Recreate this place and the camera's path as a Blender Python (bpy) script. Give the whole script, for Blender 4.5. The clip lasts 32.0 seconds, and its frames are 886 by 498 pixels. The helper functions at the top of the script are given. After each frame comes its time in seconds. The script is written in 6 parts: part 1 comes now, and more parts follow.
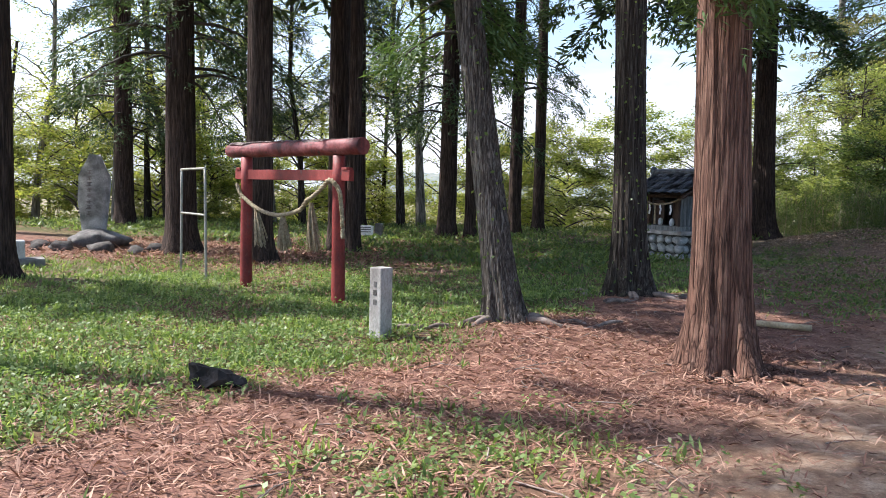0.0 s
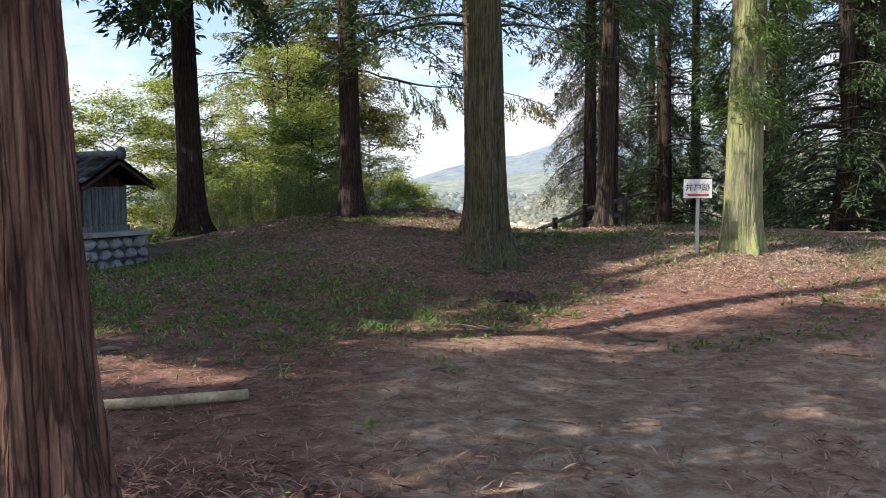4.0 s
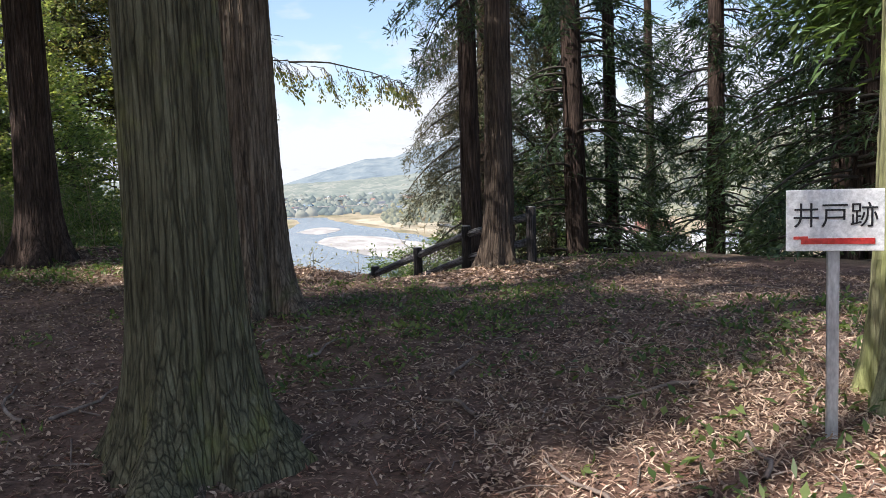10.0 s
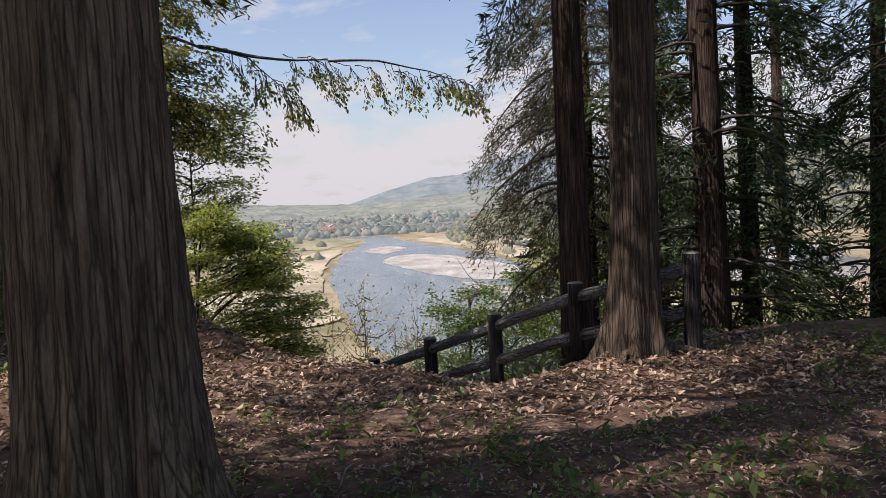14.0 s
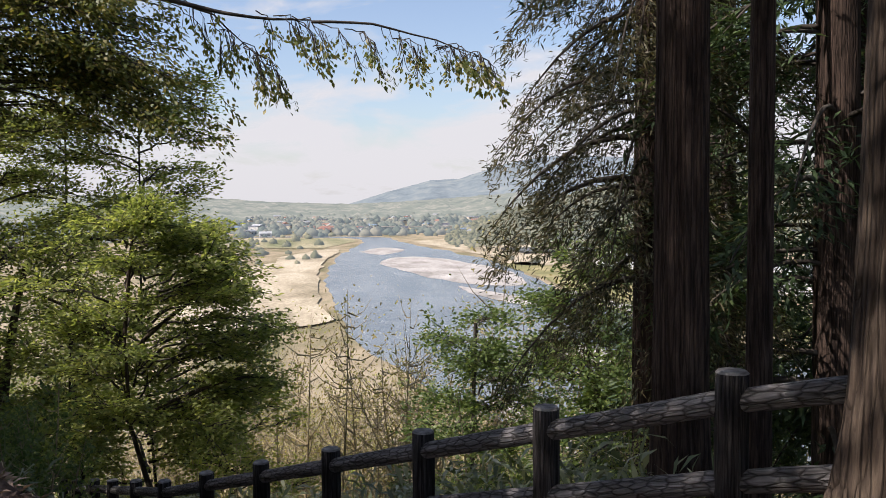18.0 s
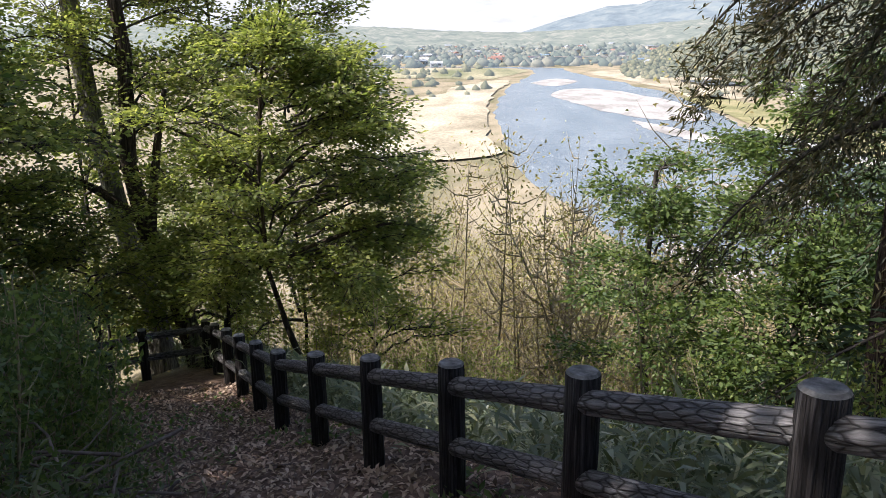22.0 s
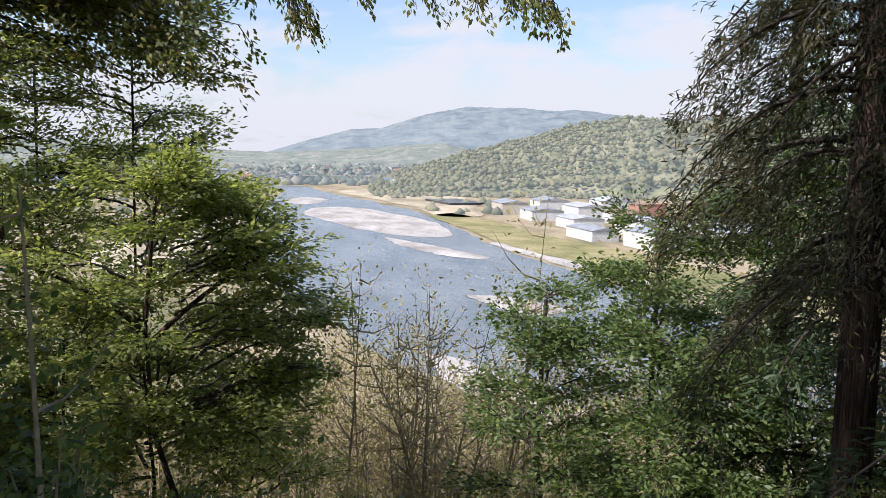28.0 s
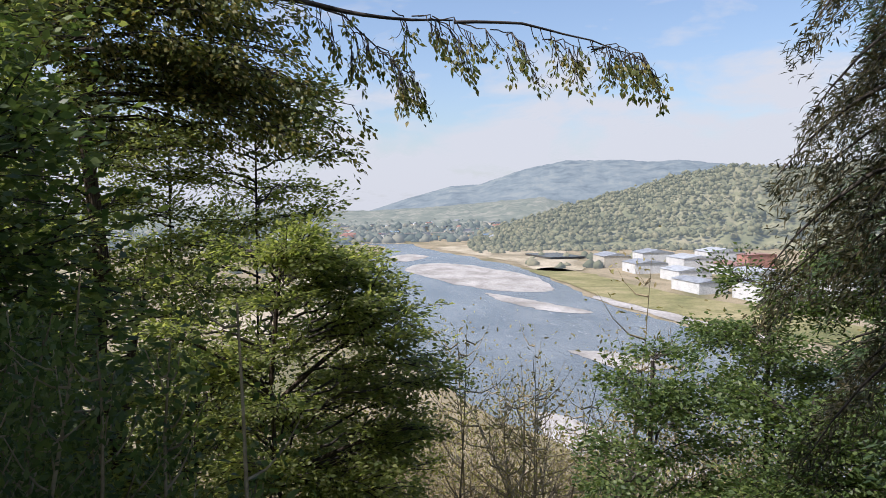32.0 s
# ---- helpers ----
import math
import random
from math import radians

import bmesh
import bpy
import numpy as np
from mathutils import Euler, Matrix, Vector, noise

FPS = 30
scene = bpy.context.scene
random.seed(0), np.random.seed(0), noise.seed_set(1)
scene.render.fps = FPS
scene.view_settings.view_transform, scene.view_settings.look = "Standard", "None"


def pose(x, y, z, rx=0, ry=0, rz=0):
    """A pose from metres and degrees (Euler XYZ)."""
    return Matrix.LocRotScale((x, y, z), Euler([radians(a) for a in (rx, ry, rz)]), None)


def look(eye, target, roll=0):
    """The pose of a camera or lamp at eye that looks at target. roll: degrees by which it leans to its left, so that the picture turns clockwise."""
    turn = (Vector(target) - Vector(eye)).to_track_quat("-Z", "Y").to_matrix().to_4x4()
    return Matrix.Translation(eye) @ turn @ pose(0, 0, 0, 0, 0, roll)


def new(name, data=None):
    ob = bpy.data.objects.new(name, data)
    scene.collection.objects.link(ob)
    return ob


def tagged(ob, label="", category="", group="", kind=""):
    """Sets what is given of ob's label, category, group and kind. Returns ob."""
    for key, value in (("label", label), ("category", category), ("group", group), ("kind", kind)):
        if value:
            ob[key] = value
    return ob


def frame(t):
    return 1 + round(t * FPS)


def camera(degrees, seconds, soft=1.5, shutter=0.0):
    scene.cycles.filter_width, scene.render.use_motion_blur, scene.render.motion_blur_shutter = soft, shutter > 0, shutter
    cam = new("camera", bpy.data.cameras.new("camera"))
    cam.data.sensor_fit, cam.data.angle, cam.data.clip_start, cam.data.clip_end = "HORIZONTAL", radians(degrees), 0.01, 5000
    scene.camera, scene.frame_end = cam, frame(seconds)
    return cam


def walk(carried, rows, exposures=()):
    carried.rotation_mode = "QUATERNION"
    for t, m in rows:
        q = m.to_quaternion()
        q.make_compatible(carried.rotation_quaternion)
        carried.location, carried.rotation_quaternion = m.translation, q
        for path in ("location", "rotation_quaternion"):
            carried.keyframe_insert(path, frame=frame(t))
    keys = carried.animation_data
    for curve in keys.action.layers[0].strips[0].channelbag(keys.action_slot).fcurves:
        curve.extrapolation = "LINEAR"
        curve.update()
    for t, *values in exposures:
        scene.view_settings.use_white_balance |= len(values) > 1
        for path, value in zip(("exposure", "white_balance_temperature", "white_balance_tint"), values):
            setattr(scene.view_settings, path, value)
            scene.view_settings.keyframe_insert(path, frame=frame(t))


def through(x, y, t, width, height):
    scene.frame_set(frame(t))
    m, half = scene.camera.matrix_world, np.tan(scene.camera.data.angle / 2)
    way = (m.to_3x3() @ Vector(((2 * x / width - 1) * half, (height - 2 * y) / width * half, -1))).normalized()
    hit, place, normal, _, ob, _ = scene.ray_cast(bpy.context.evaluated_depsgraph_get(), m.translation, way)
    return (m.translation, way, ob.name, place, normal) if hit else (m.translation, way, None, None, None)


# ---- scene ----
cam = camera(57.4, 32.0, 0.8)
PATH = [
    (0, (-0.376, -2.893, 1.476), (-1.526, -1.264, 1.325), 1.3),
    (0.5, (-0.452, -2.725, 1.472), (-1.562, -1.067, 1.334), 1.0),
    (1, (-0.582, -2.410, 1.466), (-1.586, -0.684, 1.353), 0.5),
    (1.5, (-0.709, -1.973, 1.462), (-1.535, -0.155, 1.349), 0.1),
    (2, (-0.831, -1.472, 1.433), (-1.480, 0.412, 1.266), -0.4),
    (2.5, (-0.963, -0.971, 1.410), (-1.414, 0.967, 1.208), -0.6),
    (3, (-1.089, -0.224, 1.387), (-1.335, 1.752, 1.201), -0.7),
    (3.5, (-1.137, 0.473, 1.391), (-1.204, 2.465, 1.224), -0.7),
    (4, (-1.058, 1.233, 1.415), (-0.967, 3.225, 1.254), -0.4),
    (4.5, (-0.951, 1.924, 1.387), (-0.729, 3.905, 1.224), -0.6),
    (6.5, (-0.407, 4.721, 1.586), (0.116, 6.640, 1.376), -1.8),
    (7, (-0.250, 5.490, 1.555), (0.289, 7.406, 1.357), -1.4),
    (7.5, (-0.059, 6.274, 1.552), (0.462, 8.195, 1.361), -1.2),
    (8, (0.098, 7.038, 1.573), (0.599, 8.965, 1.382), -1.3),
    (8.5, (0.266, 7.720, 1.566), (0.740, 9.654, 1.380), -1.1),
    (9, (0.460, 8.453, 1.571), (0.905, 10.395, 1.392), -1.3),
    (9.5, (0.627, 9.101, 1.565), (1.043, 11.050, 1.392), -1.7),
    (10, (0.812, 9.745, 1.536), (1.196, 11.701, 1.373), -1.8),
    (10.5, (0.941, 10.378, 1.528), (1.297, 12.341, 1.380), -1.7),
    (11, (1.051, 10.881, 1.556), (1.377, 12.850, 1.424), -1.4),
    (11.5, (1.191, 11.479, 1.539), (1.481, 13.454, 1.427), -1.8),
    (12, (1.269, 12.095, 1.568), (1.531, 14.074, 1.456), -1.5),
    (12.5, (1.332, 12.734, 1.570), (1.572, 14.716, 1.461), -1.3),
    (13, (1.416, 13.335, 1.613), (1.642, 15.319, 1.497), -1.8),
    (13.5, (1.440, 13.965, 1.669), (1.669, 15.948, 1.551), -2.5),
    (14, (1.505, 14.572, 1.673), (1.732, 16.556, 1.559), -2.8),
    (14.5, (1.485, 14.991, 1.624), (1.717, 16.974, 1.504), -1.5),
    (16.5, (1.722, 17.082, 1.619), (1.968, 19.059, 1.448), -1.2),
    (17, (1.814, 17.657, 1.688), (2.061, 19.637, 1.553), -1.0),
    (17.5, (1.846, 18.142, 1.670), (2.093, 20.123, 1.559), -0.8),
    (18, (1.888, 18.569, 1.612), (2.120, 20.552, 1.506), -0.5),
    (18.5, (1.914, 18.858, 1.609), (2.127, 20.843, 1.491), -0.5),
    (19, (1.914, 19.046, 1.580), (2.105, 21.032, 1.449), 0.5),
    (19.5, (1.978, 19.623, 1.570), (2.133, 21.610, 1.408), -0.4),
    (20, (1.972, 19.880, 1.552), (2.106, 21.863, 1.335), -0.5),
    (20.5, (1.987, 20.111, 1.547), (2.105, 22.087, 1.258), -0.6),
    (21, (2.055, 20.357, 1.511), (2.118, 22.323, 1.153), -0.3),
    (21.5, (2.054, 20.483, 1.521), (2.011, 22.435, 1.088), -0.2),
    (22, (2.086, 20.708, 1.474), (1.903, 22.634, 0.966), -0.7),
    (22.5, (2.180, 20.857, 1.459), (1.843, 22.735, 0.860), -1.8),
    (23, (2.166, 20.945, 1.421), (1.719, 22.782, 0.767), -2.4),
    (23.5, (2.043, 20.988, 1.411), (1.565, 22.828, 0.790), -2.4),
    (24, (1.839, 21.002, 1.447), (1.399, 22.867, 0.876), -1.7),
    (24.5, (1.596, 21.100, 1.455), (1.269, 23.003, 0.934), 0.3),
    (25, (1.367, 21.212, 1.492), (1.197, 23.145, 1.012), 1.0),
    (25.5, (1.037, 21.188, 1.580), (1.049, 23.140, 1.144), 1.6),
    (26, (0.863, 21.406, 1.557), (1.010, 23.363, 1.172), -0.0),
    (26.5, (0.671, 21.372, 1.634), (0.978, 23.323, 1.316), -0.8),
    (28.5, (-0.476, 21.044, 1.741), (-0.048, 22.985, 1.523), 0.4),
    (29, (-0.542, 20.930, 1.756), (-0.145, 22.880, 1.552), -0.8),
    (29.5, (-0.540, 20.835, 1.796), (-0.176, 22.794, 1.625), 0.5),
    (30, (-0.535, 20.760, 1.828), (-0.210, 22.728, 1.679), 0.2),
    (30.5, (-0.551, 20.710, 1.867), (-0.261, 22.685, 1.736), 0.1),
    (31, (-0.517, 20.664, 1.862), (-0.262, 22.644, 1.749), -0.1),
    (31.5, (-0.469, 20.650, 1.869), (-0.256, 22.636, 1.768), -0.5),
    (32, (-0.438, 20.682, 1.938), (-0.256, 22.672, 1.847), -1.1),
]
EXPOSURES = [(0, 1.0, 6150, 13), (2, 0.75, 6200, 12), (4, 0.75, 6400, 12), (6.5, 0.7, 6250, 9), (9, 0.75, 6250, 11), (11, 0.6, 6450, 15), (13, 0.3, 6700, 19), (14.5, 0.15, 6700, 19), (16.5, 0.35, 6700, 18), (19, 0.3, 6600, 16),
             (21, 0.55, 6450, 15), (22.2, 0.88, 6350, 15), (23.2, 1.6, 6400, 17), (24, 1.6, 6400, 17), (25, 1.05, 6300, 15), (26, 0.7, 6300, 15), (26.5, 0.55, 6250, 15), (28.5, 0.4, 6200, 17), (32, 0.2, 6150, 16)]
walk(cam, [(t, look(eye, target, roll)) for t, eye, target, roll in PATH],
     exposures=EXPOSURES)


# ---- sky, sun ----
world = bpy.data.worlds.new("sky")
scene.world = world
world.use_nodes = True
_w = world.node_tree
_sky = _w.nodes.new("ShaderNodeTexSky")
_sky.sky_type = "NISHITA"
_sky.sun_disc = False
_sky.sun_elevation = radians(50)
_sky.sun_rotation = radians(250)
_sky.air_density = 1.0
_sky.dust_density = 1.8
_w.nodes["Background"].inputs["Strength"].default_value = 0.15
_w.links.new(_sky.outputs["Color"], _w.nodes["Background"].inputs["Color"])

sun = new("sun", bpy.data.lights.new("sun", "SUN"))
sun.data.energy = 5.0
sun.data.angle = radians(0.6)
sun.data.color = (1.0, 0.95, 0.88)
SUN_WAY = Vector((-0.60, -0.22, 0.77)).normalized()
sun.matrix_world = look(SUN_WAY * 60, (0, 0, 0))

rng = np.random.default_rng(7)


# ---- terrain ----
FA, FD, FN = np.array([2.22, 24.12]), np.array([-0.545, 0.838]), np.array([0.838, 0.545])
FLOOR = -33.0


def sm(a, b, x):
    t = np.clip((x - a) / (b - a), 0, 1)
    return t * t * (3 - 2 * t)


def waves(x, y, f, seed=0.0):
    """Cheap smooth noise in -1..1 from a few sines."""
    return (np.sin(x * f + 1.7 * np.sin(y * f * 0.7 + seed) + seed) + np.sin(y * f * 1.3 + 1.3 * np.sin(x * f * 0.9 + seed * 2) + 2 * seed)
            + np.sin((x + y) * f * 0.8 + seed * 3) + np.sin((x - y) * f * 1.9 + seed)) / 4


def fence_base(u):
    """The ground at the foot of the fence, u metres along it."""
    return np.where(u < -3.4, 0.32, np.where(u < 4.5, 0.32 - 0.331 * (u + 3.4), -2.295 - 0.27 * (u - 4.5)))


def ground_z(x, y):
    x, y = np.asarray(x, float), np.asarray(y, float)
    near = np.exp(-((x / 60) ** 2 + ((y - 10) / 60) ** 2))
    p = 0.28 * sm(9, 18, y) * sm(-9, -2, x)
    p = p + 0.24 * sm(1.3, 3.6, x - 0.12 * (y - 13)) * np.exp(-(((y - 13.6) / 2.6) ** 2)) 
    p = p + 0.10 * np.exp(-(((x + 4.6) / 1.3) ** 2 + ((y - 4.2) / 1.0) ** 2)) + 0.10 * np.exp(-(((x + 4.0) / 1.6) ** 2 + ((y - 7) / 1.6) ** 2))
    p = p + 0.34 * np.exp(-(((x + 2.6) / 3.2) ** 2 + ((y - 22) / 3.4) ** 2)) - 0.22 * np.exp(-(((x + 6.5) / 3) ** 2 + ((y - 17) / 3) ** 2))
    p = p - 0.12 * np.exp(-(((x - 0.6) / 1.2) ** 2)) * sm(4, 8, y) * sm(18, 13, y)
    p = p + near * (0.035 * waves(x, y, 1.1, 1) + 0.015 * waves(x, y, 3.7, 2))
    s = (x - FA[0]) * FN[0] + (y - FA[1]) * FN[1]
    u = (x - FA[0]) * FD[0] + (y - FA[1]) * FD[1]
    zf = np.clip(fence_base(u), -20, 1) + 0.02 * waves(x, y, 2.1, 3)
    wide = 1.9 + 0.28 * np.clip(u, 0, 12)
    w = sm(-1.5 - wide, -1.5, s) * sm(-4.6, -2.6, u)
    z = p * (1 - w) + zf * w
    lip = np.interp(x, (-6.0, -5.0, -3.6, -2.2, -1.0, 0.0, 0.6, 1.0, 1.5, 2.0, 2.6, 3.2), (-0.6, 0.35, 0.6, 0.72, 0.8, 0.82, 0.62, 0.46, 0.32, 0.2, 0.0, -1.5)) + 0.03 * waves(x, y, 2.6, 7)
    edge = 21.7 + 0.5 * sm(0.9, -0.2, x)
    lip = lip - 0.85 * np.clip(y - edge, 0, None) - (0.13 + 0.14 * sm(1.0, 0.0, x)) * np.clip(edge - 0.2 - y, 0, None) ** 1.2
    lip = lip - 0.2 * np.exp(-(((x + 0.1) / 1.3) ** 2 + ((y - 21.0) / 0.9) ** 2))
    k = np.clip(0.5 + (lip - z) / 0.36, 0, 1)
    z = z * (1 - k) + lip * k + 0.18 * k * (1 - k)
    start = 0.45 + 2.6 * sm(-2.2, -4.5, u)
    z = z - np.clip(s - start, 0, None) * (0.52 + 0.05 * waves(x, y, 0.3, 5))
    back = -0.57 * x + 0.82 * y - 28.5
    z = z - np.clip(back, 0, None) * 0.45 * sm(4, -8, s)
    z = z - np.clip(-x - 30, 0, None) * 0.3
    far = FLOOR + 0.0 * x
    return np.maximum(z, far)


# ---- mesh helpers ----
def mesh_np(name, verts, quads, mats, face_mat=None, smooth=False, attrs=None):
    """A mesh from arrays of vertices and of faces that all have the same number of corners."""
    v = np.ascontiguousarray(verts, np.float32).reshape(-1, 3)
    f = np.ascontiguousarray(quads, np.int32)
    k = f.shape[1]
    me = bpy.data.meshes.new(name)
    me.vertices.add(len(v))
    me.vertices.foreach_set("co", v.ravel())
    me.loops.add(f.size)
    me.loops.foreach_set("vertex_index", f.ravel())
    me.polygons.add(len(f))
    me.polygons.foreach_set("loop_start", np.arange(0, f.size, k, dtype=np.int32))
    if face_mat is not None:
        me.polygons.foreach_set("material_index", np.ascontiguousarray(face_mat, np.int32))
    if smooth:
        me.polygons.foreach_set("use_smooth", np.ones(len(f), bool))
    for m in (mats if isinstance(mats, (list, tuple)) else [mats]):
        me.materials.append(m)
    for key, val in (attrs or {}).items():
        a = me.attributes.new(key, "FLOAT", "POINT")
        a.data.foreach_set("value", np.ascontiguousarray(val, np.float32))
    me.update()
    return me


def put(name, me, parent=None, m=None, label=""):
    ob = new(name, me)
    if parent is not None:
        ob.parent = parent
    if m is not None:
        ob.matrix_basis = m
    if label:
        ob["label"] = label
    return ob


def part(name, bm, material, parent=None, label="", smooth=False, m=None):
    me = bpy.data.meshes.new(name)
    bm.normal_update()
    bm.to_mesh(me)
    bm.free()
    me.materials.append(material)
    if smooth:
        for p in me.polygons:
            p.use_smooth = True
    return put(name, me, parent, m, label)


def thing(name, m, label, category, group="", kind=""):
    ob = new(name)
    ob.matrix_basis = m
    ob.empty_display_size = 0.2
    return tagged(ob, label, category, group, kind)


def box(sx, sy, sz, at=(0, 0, 0), bevel=0.0, bm=None, m=None):
    """A box whose base is centred at at."""
    bm = bm or bmesh.new()
    made = bmesh.ops.create_cube(bm, size=1.0)["verts"]
    bmesh.ops.scale(bm, vec=(sx, sy, sz), verts=made)
    if bevel:
        edges = list({e for v in made for e in v.link_edges})
        made = bmesh.ops.bevel(bm, geom=edges, offset=bevel, segments=2, affect="EDGES", profile=0.6)["verts"]
    bmesh.ops.translate(bm, vec=(at[0], at[1], at[2] + sz / 2), verts=made)
    if m is not None:
        bmesh.ops.transform(bm, matrix=m, verts=made)
    return bm


class Geo:
    """Collects quads."""

    def __init__(self):
        self.v, self.f, self.m, self.n = [], [], [], 0

    def add(self, v, f, mat=0):
        v, f = np.asarray(v, float).reshape(-1, 3), np.asarray(f, int)
        self.v.append(v)
        self.f.append(f + self.n)
        self.m.append(np.full(len(f), mat))
        self.n += len(v)

    def mesh(self, name, mats, smooth=False):
        return mesh_np(name, np.concatenate(self.v), np.concatenate(self.f), mats, np.concatenate(self.m), smooth)


def tube(points, radii, sides=6, wobble=0.0, ridge=None, caps=True):
    """Quads of a tapered tube along points."""
    pts, k = np.asarray(points, float), len(points)
    radii = np.broadcast_to(radii, (k,))
    way = np.gradient(pts, axis=0)
    way /= np.linalg.norm(way, axis=1, keepdims=True) + 1e-9
    ref = np.where(np.abs(way[:, 2:3]) > 0.9, [[1.0, 0, 0]], [[0, 0, 1.0]])
    a = np.cross(way, ref)
    a /= np.linalg.norm(a, axis=1, keepdims=True) + 1e-9
    b = np.cross(way, a)
    ang = np.linspace(0, 2 * np.pi, sides, endpoint=False)
    r = radii[:, None] * np.ones((k, sides))
    if ridge is not None:
        r = r * ridge
    if wobble:
        r = r * (1 + wobble * rng.standard_normal((k, sides)))
    v = pts[:, None] + r[..., None] * (np.cos(ang)[None, :, None] * a[:, None] + np.sin(ang)[None, :, None] * b[:, None])
    i = np.arange(k - 1)[:, None] * sides
    j = np.arange(sides)[None]
    f = np.stack([i + j, i + (j + 1) % sides, i + sides + (j + 1) % sides, i + sides + j], -1).reshape(-1, 4)
    return v.reshape(-1, 3), f


def leaves(p, way, normal, length, width, fold=0.15):
    """One four-cornered leaf for each point, along way."""
    p, way, normal = (np.asarray(q, float) for q in (p, way, normal))
    way = way / (np.linalg.norm(way, axis=1, keepdims=True) + 1e-9)
    side = np.cross(way, normal)
    side /= np.linalg.norm(side, axis=1, keepdims=True) + 1e-9
    up = np.cross(side, way)
    length, width = np.broadcast_to(length, len(p))[:, None], np.broadcast_to(width, len(p))[:, None]
    mid = p + way * length * 0.45 + up * length * fold
    v = np.stack([p, mid - side * width / 2, p + way * length, mid + side * width / 2], 1)
    return v.reshape(-1, 3), np.arange(4 * len(p)).reshape(-1, 4)


def unit(n):
    v = rng.standard_normal((n, 3))
    return v / np.linalg.norm(v, axis=1, keepdims=True)


def curve_points(a, b, bend, n):
    """n points from a to b that bow by bend halfway."""
    t = np.linspace(0, 1, n)[:, None]
    return np.asarray(a) * (1 - t) + np.asarray(b) * t + np.asarray(bend) * 4 * t * (1 - t)


# ---- materials ----
def ramp(nt, fac, stops):
    r = nt.nodes.new("ShaderNodeValToRGB")
    while len(r.color_ramp.elements) < len(stops):
        r.color_ramp.elements.new(0.5)
    for e, (pos, col) in zip(r.color_ramp.elements, stops):
        e.position, e.color = pos, (*col, 1)
    nt.links.new(fac, r.inputs["Fac"])
    return r.outputs["Color"]


def noise_tex(nt, vec, scale, detail=4, rough=0.55, dist=0.0):
    n = nt.nodes.new("ShaderNodeTexNoise")
    n.inputs["Scale"].default_value = scale
    n.inputs["Detail"].default_value = detail
    n.inputs["Roughness"].default_value = rough
    n.inputs["Distortion"].default_value = dist
    if vec is not None:
        nt.links.new(vec, n.inputs["Vector"])
    return n.outputs["Fac"]


def mapped(nt, scale=(1, 1, 1), coord="Object"):
    tc, mp = nt.nodes.new("ShaderNodeTexCoord"), nt.nodes.new("ShaderNodeMapping")
    mp.inputs["Scale"].default_value = scale
    nt.links.new(tc.outputs[coord], mp.inputs["Vector"])
    return mp.outputs["Vector"]


def mix(nt, fac, a, b, kind="MIX"):
    m = nt.nodes.new("ShaderNodeMix")
    m.data_type, m.blend_type = "RGBA", kind
    for sock, val in ((m.inputs["Factor"], fac), (m.inputs[6], a), (m.inputs[7], b)):
        if hasattr(val, "is_output"):
            nt.links.new(val, sock)
        else:
            sock.default_value = val if isinstance(val, float) else (*val, 1)
    return m.outputs[2]


def base_mat(name, rough=0.8, metal=0.0, spec=0.3):
    m = bpy.data.materials.new(name)
    m.use_nodes = True
    b = m.node_tree.nodes["Principled BSDF"]
    b.inputs["Roughness"].default_value = rough
    b.inputs["Metallic"].default_value = metal
    b.inputs["Specular IOR Level"].default_value = spec
    return m, m.node_tree, b


def bump(nt, b, height, strength=0.4, dist=0.02):
    n = nt.nodes.new("ShaderNodeBump")
    n.inputs["Strength"].default_value = strength
    n.inputs["Distance"].default_value = dist
    nt.links.new(height, n.inputs["Height"])
    nt.links.new(n.outputs["Normal"], b.inputs["Normal"])


def surface(name, dark, mid, light, scale=4.0, fine=40.0, rough=0.85, stretch=(1, 1, 1), relief=0.4, metal=0.0, spec=0.3, depth=0.01, wear=None):
    """A mottled surface with large stains and fine grain."""
    m, nt, b = base_mat(name, rough, metal, spec)
    vec = mapped(nt, stretch)
    big, small = noise_tex(nt, vec, scale, 3, 0.6, 0.3), noise_tex(nt, vec, fine, 5, 0.65)
    col = ramp(nt, big, ((0.32, dark), (0.5, mid), (0.7, light)))
    col = mix(nt, 0.55, col, ramp(nt, small, ((0.3, (0.35, 0.35, 0.35)), (0.65, (1.15, 1.15, 1.15)))), "MULTIPLY")
    if wear:
        spot = noise_tex(nt, vec, scale * 2.3, 6, 0.7, 0.6)
        col = mix(nt, ramp(nt, spot, ((0.56, (0, 0, 0)), (0.66, (1, 1, 1)))), col, wear)
    nt.links.new(col, b.inputs["Base Color"])
    bump(nt, b, small, relief, depth)
    return m


